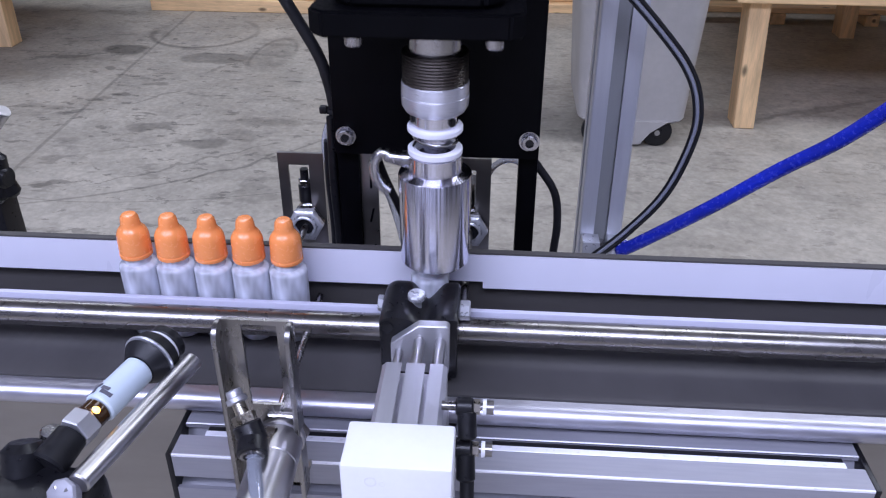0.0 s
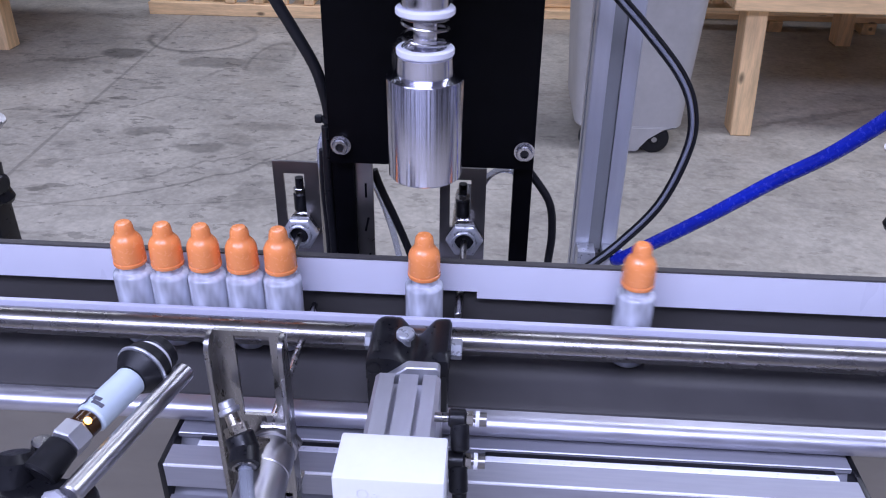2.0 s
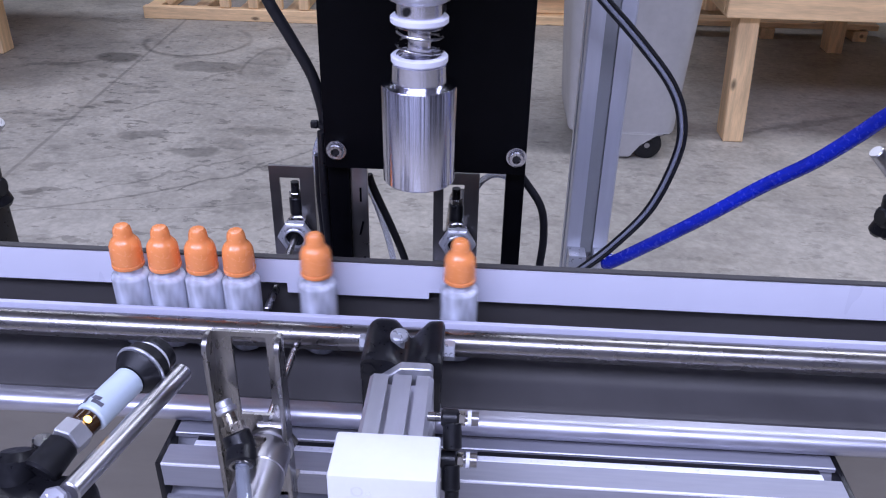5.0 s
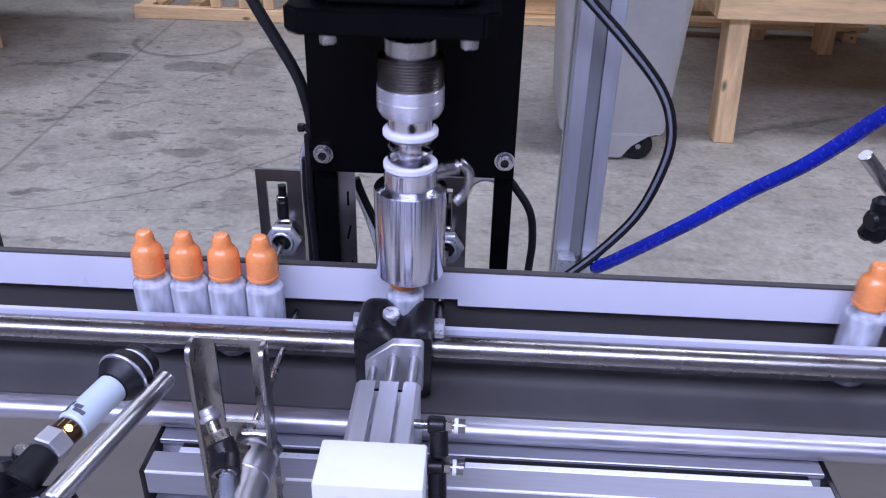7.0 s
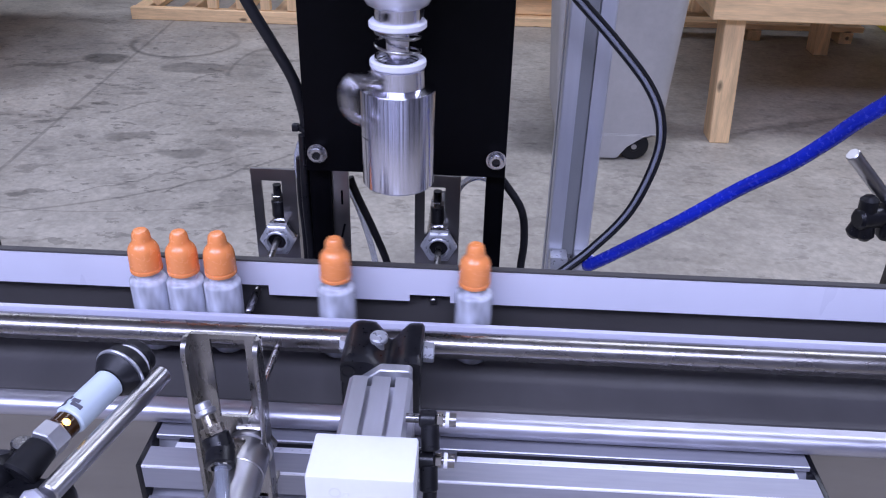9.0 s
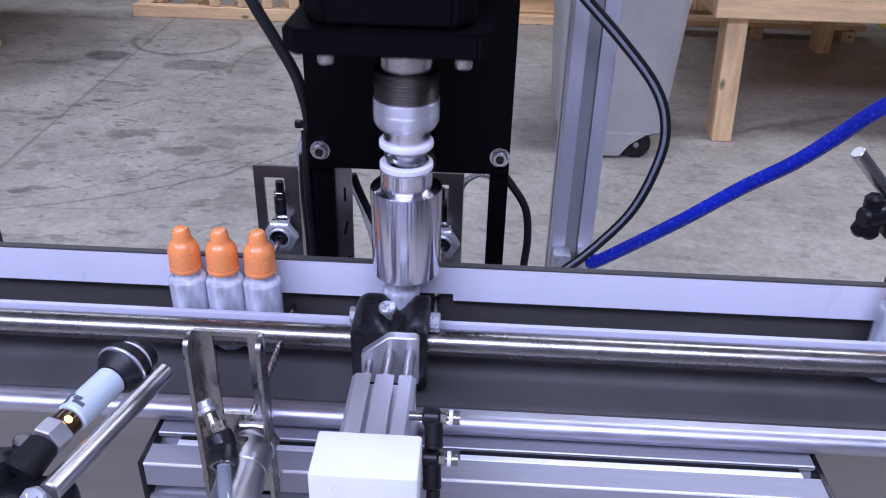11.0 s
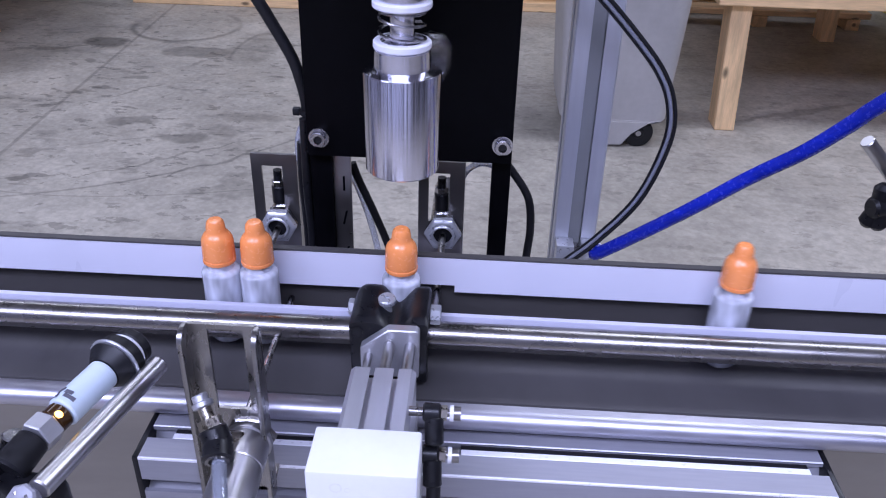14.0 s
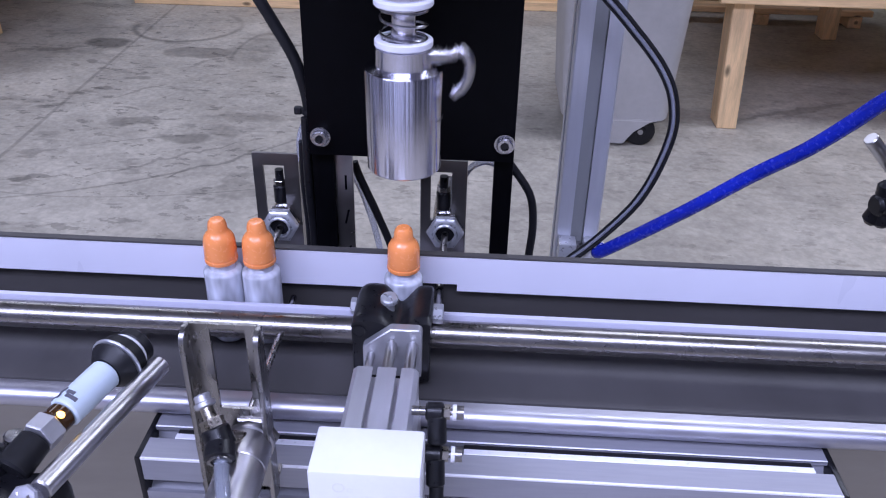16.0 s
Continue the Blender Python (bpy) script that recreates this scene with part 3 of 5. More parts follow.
def coupling():
    """The turning drive above the cup: thread, clear ring, washer, shaft and spring, in its lowered place."""
    c = thing("drive_coupling", 0, 0, 0.122, "turning drive coupling with a thread and a clear ring", "coupling")
    part("hub", lathe(B(), (0, 0, 0.1580), (0, 0, 1), [(0, 0), (0.0120, 0), (0.0120, 0.0078), (0, 0.0078)], 32), STEEL, c)
    prof = [(0, 0.0), (0.0152, 0.0)]
    n = 9
    for i in range(n):
        z = 0.0006 + 0.0128 * i / n
        prof += [(0.0153, z), (0.0146, z + 0.0008), (0.0153, z + 0.0015)]
    prof += [(0.0150, 0.0138), (0.0125, 0.0142), (0, 0.0142)]
    part("threaded_ring", lathe(B(), (0, 0, 0.1440), (0, 0, 1), prof, 40), THREAD, c, "dark brown threaded ring")
    part("clear_ring", lathe(B(), (0, 0, 0.1290), (0, 0, 1), [(0, 0), (0.0118, 0), (0.0140, 0.0012), (0.0156, 0.004), (0.0158, 0.0090), (0.0155, 0.0093), (0.0157, 0.0096), (0.0157, 0.0146), (0.0152, 0.0150), (0, 0.0150)], 40), FROST, c, "frosted clear ring")
    neck = part("neck", lathe(B(), (0, 0, 0.1220), (0, 0, 1), [(0.0, 0), (0.0108, 0), (0.0108, 0.007), (0, 0.007)], 32), CHROME, c)
    for a in (20, 140, 260):
        v = (math.cos(radians(a)), math.sin(radians(a)))
        part("set_screw", rod(B(), (v[0] * 0.0105, v[1] * 0.0105, 0.1262), (v[0] * 0.0118, v[1] * 0.0118, 0.1262), 0.0020, 12), BLACK_PL, neck, "black set screw")
    part("washer", lathe(B(), (0, 0, 0.1195), (0, 0, 1), [(0.0085, 0), (0.0126, 0), (0.0132, 0.0006), (0.0132, 0.0026), (0.0126, 0.0032), (0.0085, 0.0032)], 40, True), NYLON, c, "white nylon washer")
    part("shaft", rod(B(), (0, 0, 0.088), (0, 0, 0.1225), 0.0056, 24), CHROME, c, "polished shaft")
    pts = []
    for i in range(5 * 24 + 1):
        a = 2 * math.pi * i / 24
        drop = 0.0015 * min(i, 24) / 24 + 0.0127 * max(0, min(i, 72) - 24) / 48 + 0.0028 * max(0, i - 72) / 48
        pts.append(Vector((0.0104 * math.cos(a), 0.0104 * math.sin(a), 0.1190 - drop)))
    part("spring", sweep(B(), pts, 0.00070, 8), STEEL, c, "steel coil spring")
    return c


def chuck():
    """The hollow cup that grips the caps, with its side lever, in its lowered place."""
    c = thing("capping_chuck", 0, 0, 0.053, "polished turning cup that grips the orange caps", "chuck")
    part("sleeve", lathe(B(), (0, 0, 0.053), (0, 0, 1), [(0.0105, 0), (0.0166, 0), (0.0174, 0.0008), (0.0180, 0.0478), (0.0176, 0.0485), (0.0132, 0.0500), (0.0105, 0.048)], 128, True), CHROME, c, "polished aluminium sleeve")
    part("collar", lathe(B(), (0, 0, 0.103), (0, 0, 1), [(0.0080, 0), (0.0131, 0), (0.0129, 0.0082), (0.0122, 0.0086), (0.0080, 0.0086)], 128, True), CHROME, c, "polished collar")
    part("washer", lathe(B(), (0, 0, 0.1117), (0, 0, 1), [(0.0098, 0), (0.0126, 0), (0.0131, 0.0006), (0.0131, 0.0028), (0.0124, 0.0034), (0.0098, 0.0034)], 48, True), NYLON, c, "white nylon washer")
    bm = B()
    for k in range(3):
        a0, a1 = radians(-26 + 6.5 * k), radians(-26 + 6.5 * (k + 1))
        q = [bm.verts.new((0.01805 * math.cos(a), 0.01805 * math.sin(a), z)) for a, z in ((a0, 0.0790), (a1, 0.0790), (a1, 0.0797), (a0, 0.0797))]
        bm.faces.new(q)
        r = [bm.verts.new((v.co.x * 0.985, v.co.y * 0.985, v.co.z)) for v in q]
        bm.faces.new((q[0], q[1], r[1], r[0]))
        bm.faces.new((q[3], q[2], r[2], r[3]))
    part("groove", bm, WORN, c, "short dark groove")
    lever = part("lever", rod(B(), (0.0120, 0, 0.1074), (0.0245, 0, 0.1088), 0.0044, 16, 0.0005, 0.0027), STEEL, c, "steel side lever")
    part("lever_tip", sweep(B(), smooth_path([(0.0222, 0, 0.1096), (0.0264, 0, 0.1100), (0.0296, 0, 0.1060), (0.0297, 0, 0.0995), (0.0272, 0, 0.0938), (0.0228, 0, 0.0900)], 6), 0.0025, 12), STEEL, lever, "bent lever tip")
    return c


HEAD, COUPLING, CHUCK = drive_head(), coupling(), chuck()

# ---- the clamp before the station ----


def clamp_cylinder():
    c = thing("clamp_cylinder", -0.001, -0.09, -0.0115, "silver guided air cylinder in a white block", "air cylinder")
    prof = []
    top, bot, xl, xr = 0.0405, 0.012, -0.0157, 0.0137
    slots = [(-0.0058, 0.0022), (0.0048, 0.0022)]
    prof.append((xl, bot))
    prof.append((xl, top - 0.002))
    prof.append((xl + 0.002, top))
    for s, w in slots:
        for d, z in ((-w / 2, 0), (-w / 2, -0.0010), (-w / 2 - 0.001, -0.0012), (-w / 2 - 0.001, -0.0060), (w / 2 + 0.001, -0.0060), (w / 2 + 0.001, -0.0012), (w / 2, -0.0010), (w / 2, 0)):
            prof.append((s + d, top + z))
    prof += [(xr - 0.002, top), (xr, top - 0.002), (xr, bot)]
    part("body", prism(B(), prof, "y", -0.1125, -0.0715), ALU_RAW, c, "extruded aluminium cylinder body")
    bm = box(B(), -0.0238, 0.0195, -0.1375, -0.1120, -0.0115, 0.0420, 0.0012)
    part("holder_block", bm, BLOCK, c, "white plastic holder block")
    part("foot", box(B(), -0.016, 0.014, -0.1115, -0.0600, -0.0113, 0.0118, 0.001), SHEET, c)
    for i, (x, y, s) in enumerate(((-0.012, -0.1378, 0.004), (-0.0075, -0.1378, 0.002))):
        part("scuff", lathe(B(), (x, y + 0.0003, 0.0345 - 0.001 * i), (0, -1, 0), [(s * 0.55, 0), (s * 0.62, 0.0002), (s * 0.5, 0.0002)], 16), GLINT_AND_SCUFF, c, "faint grey scuff ring")
    for k, (y, z) in enumerate(((-0.1010, 0.0425), (-0.1085, 0.0262))):
        v = thing("flow_valve", 0.0225, y, z, "black elbow flow valve with a white collar", "air fitting", "valves on the clamp cylinder")
        part("stem", rod(B(), (0.0130, y, z), (0.0190, y, z), 0.0020, 14), WORN, v, "threaded nickel stem")
        part("elbow", rod(B(), (0.0188, y, z), (0.0262, y, z), 0.0040, 18, 0.0008), BLACK_PL, v, "black elbow body")
        part("elbow_leg", rod(B(), (0.0235, y - 0.001, z - 0.001), (0.0242, y - 0.0075, z - 0.0110), 0.0040, 18, 0.0008), BLACK_PL, v, "black push-in leg")
        part("hex", hexnut(B(), (0.0263, y, z), (0.0290, y, z), 0.0032), BRASS, v, "nickel hexagon")
        part("needle", rod(B(), (0.0289, y, z), (0.0302, y, z), 0.0016, 12), WORN, v, "adjusting needle")
        part("collar", rod(B(), (0.0300, y, z), (0.0316, y, z), 0.0034, 18), NYLON, v, "white collar")
        part("knob", rod(B(), (0.0316, y, z), (0.0346, y, z), 0.0030, 14), DARK_SHEET, v, "grey knob")
    bm = sweep(B(), smooth_path([(0.0245, -0.111, 0.022), (0.0248, -0.122, 0.006), (0.0250, -0.140, -0.012), (0.0255, -0.16, -0.05), (0.026, -0.17, -0.12)], 8), 0.0030, 12)
    solo("air_hose", bm, RUBBER, "black air hose hanging from the clamp cylinder", "hose")
    bm = sweep(B(), smooth_path([(0.0245, -0.135, 0.012), (0.0248, -0.146, -0.002), (0.0260, -0.155, -0.04), (0.027, -0.165, -0.12)], 8), 0.0030, 12)
    solo("air_hose", bm, RUBBER, "black air hose hanging from the clamp cylinder", "hose")
    return c


clamp_cylinder()


def clamp_jaw():
    """The moving jaw: tool plate, guide rods and the V-shaped block, in its clamping place."""
    j = thing("clamp_jaw", -0.002, -0.045, 0.012, "black V-block jaw on a silver tool plate", "clamp jaw")
    plate = [(-0.0155, 0.014), (0.0127, 0.014), (0.0130, 0.0405), (0.0115, 0.0420), (-0.0020, 0.0420), (-0.0155, 0.0310)]
    bm = prism(B(), plate, "y", -0.0455, -0.0400)
    bmesh.ops.bevel(bm, geom=list(bm.edges), offset=0.0005, segments=1, affect="EDGES")
    tp = part("tool_plate", bm, ALU_RAW, j, "grey aluminium tool plate")
    for x, z in ((-0.0115, 0.0265), (-0.0015, 0.0352)):
        part("hole", rod(B(), (x, -0.0458, z), (x, -0.0450, z), 0.0016, 14), SHEET, tp, "screw hole")
    for x in (-0.0015, 0.0085):
        part("guide_rod", rod(B(), (x, -0.1050, 0.0330), (x, -0.0456, 0.0330), 0.0027, 18), ROD, j, "polished guide rod")
    x0, x1, y0, nx, ny = -0.0215, 0.0165, -0.0398, 40, 14
    bm, top, low = B(), [], []
    for i in range(nx + 1):
        x = x0 + (x1 - x0) * i / nx
        edge = max(0.0, 0.0060 - min(x - x0, x1 - x)) if x < 0 else max(0.0, 0.0022 - (x1 - x))
        rim = 0.0060 if x < 0 else 0.0022
        back = -0.0060 - 0.0068 * max(0.0, 1 - abs(x) / 0.0085) - (rim - math.sqrt(rim * rim - edge * edge))
        crest = 0.0436 - 0.0060 * math.exp(-((x - 0.0005) / 0.0055) ** 2) - 0.5 * (rim - math.sqrt(rim * rim - edge * edge))
        ys = [y0 + (back - y0) * k / ny for k in range(ny + 1)]
        top.append([bm.verts.new((x, y, crest - (0.0016 if k in (0, ny) else 0.0004 if k in (1, ny - 1) else 0))) for k, y in enumerate(ys)])
        low.append([bm.verts.new((x, y, 0.0300)) for y in ys])
    for i in range(nx):
        for k in range(ny):
            bm.faces.new((top[i][k], top[i + 1][k], top[i + 1][k + 1], top[i][k + 1]))
            bm.faces.new((low[i][k], low[i][k + 1], low[i + 1][k + 1], low[i + 1][k]))
        for k in (0, ny):
            bm.faces.new((top[i][k], low[i][k], low[i + 1][k], top[i + 1][k]))
    for i in (0, nx):
        for k in range(ny):
            bm.faces.new((top[i][k], top[i][k + 1], low[i][k + 1], low[i][k]))
    vb = part("v_block", bm, BLACK_PL, j, "glossy black V-shaped block")
    part("bore", lathe(B(), (-0.0178, -0.0397, 0.0362), (0, -1, 0), [(0, 0), (0.0030, 0), (0.0034, 0.0004), (0.0034, 0.0008), (0.0030, 0.0008), (0.0028, 0.0003), (0, 0.0003)], 20), RUBBER, vb, "round bore with a raised rim")
    part("guide_pin", rod(B(), (-0.0115, -0.1050, 0.0265), (-0.0115, -0.0456, 0.0265), 0.0020, 16), ROD, j, "polished guide pin")
    bm = box(B(), -0.0215, 0.0165, -0.0399, -0.0335, 0.006, 0.0345, 0.0015)
    part("drop_plate", bm, BLACK_PL, j, "black plate under the block")
    part("screw", lathe(B(), (-0.0045, -0.0250, 0.0385), (0, -0.12, 1), [(0, 0), (0.0024, 0), (0.0024, 0.0062), (0.0044, 0.0066), (0.0044, 0.0086), (0.0038, 0.0093), (0.0012, 0.0093), (0.0010, 0.0084), (0, 0.0084)], 22), ZINC, j, "steel screw standing in the block")
    part("nut", hexnut(B(), (0.0166, -0.0220, 0.0360), (0.0220, -0.0220, 0.0360), 0.0050), ZINC, j, "steel hexagon nut")
    part("nut", hexnut(B(), (-0.0245, -0.0200, 0.0370), (-0.0216, -0.0200, 0.0370), 0.0042), ZINC, j, "steel hexagon nut")
    return j


JAW = clamp_jaw()

# ---- gates ----


def plate_with_window(bm, x0, x1, z0, z1, wx0, wx1, wz0, wz1, y0, y1):
    """A flat plate across y with a rectangular window."""
    box(bm, x0, wx0, y0, y1, z0, z1)
    box(bm, wx1, x1, y0, y1, z0, z1)
    box(bm, wx0, wx1, y0, y1, z0, wz0)
    box(bm, wx0, wx1, y0, y1, wz1, z1)
    return bm


def gate_cylinder(x, with_bracket=True):
    """A small round air cylinder behind the guide, in a windowed bracket."""
    g = thing("gate_cylinder", x, 0.078, -0.0115, "small round gate cylinder in a windowed steel bracket", "air cylinder", "gate cylinders")
    y, z = 0.072, 0.0300
    part("bracket_plate", plate_with_window(B(), x - 0.0155, x + 0.0118, -0.0115, 0.0735, x - 0.0095, x + 0.0030, 0.034, 0.0660, y + 0.0065, y + 0.0088), DARK_SHEET, g, "steel plate with a window")
    part("bracket_flange", box(B(), x + 0.0096, x + 0.0118, y + 0.0090, y + 0.040, -0.0115, 0.0735, 0.0003), DARK_SHEET, g, "bent steel flange")
    part("hex_nut", hexnut(B(), (x, y + 0.0062, z), (x, y + 0.0016, z), 0.0108), STEEL, g, "steel hexagon nut")
    nut = part("hex_nut", lathe(B(), (x, y + 0.0014, z), (0, -1, 0), [(0.0062, 0), (0.0104, 0), (0.0112, 0.0008), (0.0112, 0.0040), (0.0098, 0.0052), (0.0080, 0.0056), (0.0076, 0.0044), (0.0062, 0.0044)], 6, True), ZINC, g, "zinc hexagon nut")
    part("nose", lathe(B(), (x, y - 0.0020, z), (0, -1, 0), [(0.0058, 0), (0.0072, 0), (0.0072, 0.0030), (0.0066, 0.0036), (0.0058, 0.0036)], 24, True), ZINC, g, "threaded nose")
    part("bore", lathe(B(), (x, y - 0.0016, z), (0, -1, 0), [(0.0, 0), (0.0057, 0), (0.0057, 0.0012), (0.0, 0.0012)], 20), BLACK_PL, nut, "dark bore")
    part("barrel", rod(B(), (x, y + 0.0092, z), (x, y + 0.060, z), 0.0085, 24, 0.001), STEEL, g, "round steel barrel")
    fit = part("fitting", rod(B(), (x - 0.002, y + 0.014, z + 0.008), (x - 0.002, y + 0.014, z + 0.020), 0.0042, 16, 0.0008), BLACK_PL, g, "black push-in fitting")
    part("fitting_nut", hexnut(B(), (x - 0.002, y + 0.014, z + 0.020), (x - 0.002, y + 0.014, z + 0.0235), 0.0040), STEEL, fit, "steel nut")
    part("fitting_top", rod(B(), (x - 0.002, y + 0.014, z + 0.0235), (x - 0.002, y + 0.014, z + 0.030), 0.0026, 14), BLACK_PL, fit)
    return g


def gate_pin(x, tip, name="gate_pin"):
    """The rod of a gate cylinder, drawn out over the belt."""
    bm = rod(B(), (x, tip, 0.0255), (x, 0.106, 0.0320), 0.0020, 16, 0.0005)
    return solo(name, bm, WORN, "thin polished rod of a gate cylinder", "gate pin", "gate pins", base=(x, 0.04, 0.0275))


gate_cylinder(-0.0815)
gate_cylinder(0.0180)
PIN_A, PIN_B = gate_pin(-0.0815, 0.0140), gate_pin(0.0180, -0.0030)


def front_gate():
    """The gate on the camera's side: windowed bracket, round cylinder and flow valve."""
    g = thing("gate_cylinder", -0.0625, -0.10, -0.0115, "round gate cylinder in a tall windowed steel bracket", "air cylinder", "gate cylinders")
    yb = -0.0985
    part("bracket_plate", plate_with_window(B(), -0.0765, -0.0490, -0.0115, 0.0797, -0.0685, -0.0540, 0.036, 0.0775, yb, yb + 0.0018), WORN, g, "steel plate with a window")
    for x in (-0.0785, -0.0490):
        corner = [(yb - 0.0018 - 0.0060 * math.sin(radians(9 * i)), 0.0737 + 0.0060 * math.cos(radians(9 * i))) for i in range(11)]
        bm = prism(B(), [(yb - 0.0078, -0.0115), (yb + 0.0018, -0.0115), (yb + 0.0018, 0.0785), (yb + 0.0008, 0.0797)] + corner, "x", x, x + 0.0020)
        bmesh.ops.bevel(bm, geom=[e for e in bm.edges if abs(e.verts[0].co.x - e.verts[1].co.x) < 1e-6], offset=0.0004, segments=2, profile=0.5, affect="EDGES")
        part("bracket_flange", bm, WORN, g, "bent steel flange")
    ax = Vector((-0.0560, -0.1005, 0.0215))
    bx = Vector((-0.0545, -0.1900, 0.0215))
    part("barrel", lathe(B(), ax, bx - ax, [(0, 0), (0.0098, 0), (0.0104, 0.0010), (0.0104, 0.0036), (0.0096, 0.0042), (0.0098, 0.0048), (0.0100, 0.0180), (0.0096, 0.0184), (0.0096, 0.0192), (0.0100, 0.0196), (0.0100, 0.088), (0, 0.088)], 40), ROD, g, "polished round barrel")
    part("nut", hexnut(B(), ax + Vector((0, 0.0040, 0)), ax + Vector((0, 0.0001, 0)), 0.0115), WORN, g, "steel hexagon nut")
    part("plate_foot", box(B(), -0.0765, -0.0490, -0.0985, -0.0840, -0.0115, -0.0095), WORN, g)
    v = thing("flow_valve", -0.0665, -0.112, 0.030, "black flow valve with a grey knob and clear hose", "air fitting")
    a, b = Vector((-0.0712, -0.1085, 0.0485)), Vector((-0.0612, -0.1205, 0.0330))
    d = (b - a)
    part("knob", lathe(B(), a - d * 0.12, d, [(0, 0), (0.0030, 0), (0.0034, 0.0006), (0.0034, 0.0030), (0.0044, 0.0034), (0.0044, 0.0052), (0.0036, 0.0058), (0, 0.0058)], 24), ALU_RAW, v, "pale grey ribbed knob")
    part("needle", rod(B(), a + d * 0.12, a + d * 0.40, 0.0028, 14), BRASS, v, "nickel needle")
    part("hex", hexnut(B(), a + d * 0.36, a + d * 0.56, 0.0052), BRASS, v, "nickel hexagon")
    part("body", rod(B(), a + d * 0.54, a + d * 0.95, 0.0060, 20, 0.0008), BLACK_PL, v, "black valve body")
    e = a + d * 0.95
    part("socket", lathe(B(), e - Vector((0.0005, 0.0006, -0.0022)), (0.16, -0.80, -0.30), [(0, 0), (0.0060, 0), (0.0062, 0.006), (0.0048, 0.0066), (0, 0.0066)], 22), BLACK_PL, v, "black push-in socket")
    part("release_ring", lathe(B(), e - Vector((0.0005, 0.0006, -0.0022)) + Vector((0.16, -0.80, -0.30)).normalized() * 0.0066, (0.16, -0.80, -0.30), [(0.0036, 0), (0.0048, 0), (0.0048, 0.0006), (0.0036, 0.0006)], 22, True), WORN, v, "silver release ring")
    part("stem", rod(B(), a + d * 0.72, ax + Vector((0.0, -0.006, 0.006)), 0.0030, 14), BRASS, v)
    bm = sweep(B(), smooth_path([(-0.0607, -0.1255, 0.0330), (-0.0585, -0.1330, 0.0318), (-0.0555, -0.1420, 0.0300), (-0.0520, -0.1530, 0.0262), (-0.047, -0.175, 0.012), (-0.043, -0.20, -0.04)], 8), 0.0030, 18)
    solo("air_hose", bm, CLEAR, "clear bluish air hose from the gate cylinder", "hose")
    return g


front_gate()
bm = rod(B(), (-0.0610, 0.0100, 0.0200), (-0.0603, -0.1000, 0.0230), 0.0018, 16, 0.0005)
PIN_C = solo("gate_pin", bm, STEEL, "thin polished rod reaching over the belt", "gate pin", "gate pins", base=(-0.0605, -0.045, 0.0180))

# ---- sensor stand in front ----


def sensor_stand():
    s = thing("sensor_stand", -0.118, -0.17, -0.0115, "polished cross rod on a black clamp", "sensor stand")
    p0, p1 = Vector((-0.0940, -0.0915, 0.0522)), Vector((-0.1100, -0.1650, 0.0545))
    part("cross_rod", rod(B(), p0, p1, 0.0042, 28, 0.0006), ROD, s, "polished steel rod")
    c = p1 + (p0 - p1) * 0.10
    ax = Vector((-0.15, -0.72, 0.68)).normalized()
    q = p1 + Vector((-0.0048, -0.0035, -0.0020))
    head = part("end_screw", lathe(B(), q, ax, [(0, -0.004), (0.0056, -0.004), (0.0060, 0.0), (0.0054, 0.0010), (0.0, 0.0024)], 8), ALU, s, "faceted steel end cap")
    _, u, w = basis(ax)
    for d in (u + w, u - w):
        d = d.normalized()
        part("recess", rod(B(), q + d * 0.0036 + ax * 0.0010, q - d * 0.0036 + ax * 0.0010, 0.0008, 8), DARK_SHEET, head, "dull cross rib")
    part("clamp_block", box(B(), c.x - 0.040, c.x + 0.001, c.y - 0.026, c.y + 0.010, c.z - 0.030, c.z - 0.0062, 0.006, 3), BLACK_PL, s, "black plastic clamp")
    part("clamp_ear", rod(B(), (c.x - 0.030, c.y + 0.004, c.z - 0.014), (c.x - 0.031, c.y + 0.012, c.z + 0.000), 0.0085, 20, 0.003), BLACK_PL, s, "black clamp ear")
    part("screw", lathe(B(), (c.x - 0.0255, c.y + 0.018, c.z - 0.0085), (0.2, 0.2, 1), [(0, 0), (0.0028, 0), (0.0028, 0.004), (0.0046, 0.0042), (0.0046, 0.0075), (0.0038, 0.0082), (0, 0.0082)], 18), STEEL, s, "steel clamp screw")
    part("upright", rod(B(), (c.x - 0.020, c.y - 0.008, -0.3), (c.x - 0.020, c.y - 0.008, c.z - 0.020), 0.0060, 24), STEEL_BAR, s, "steel upright rod")
    return s


sensor_stand()


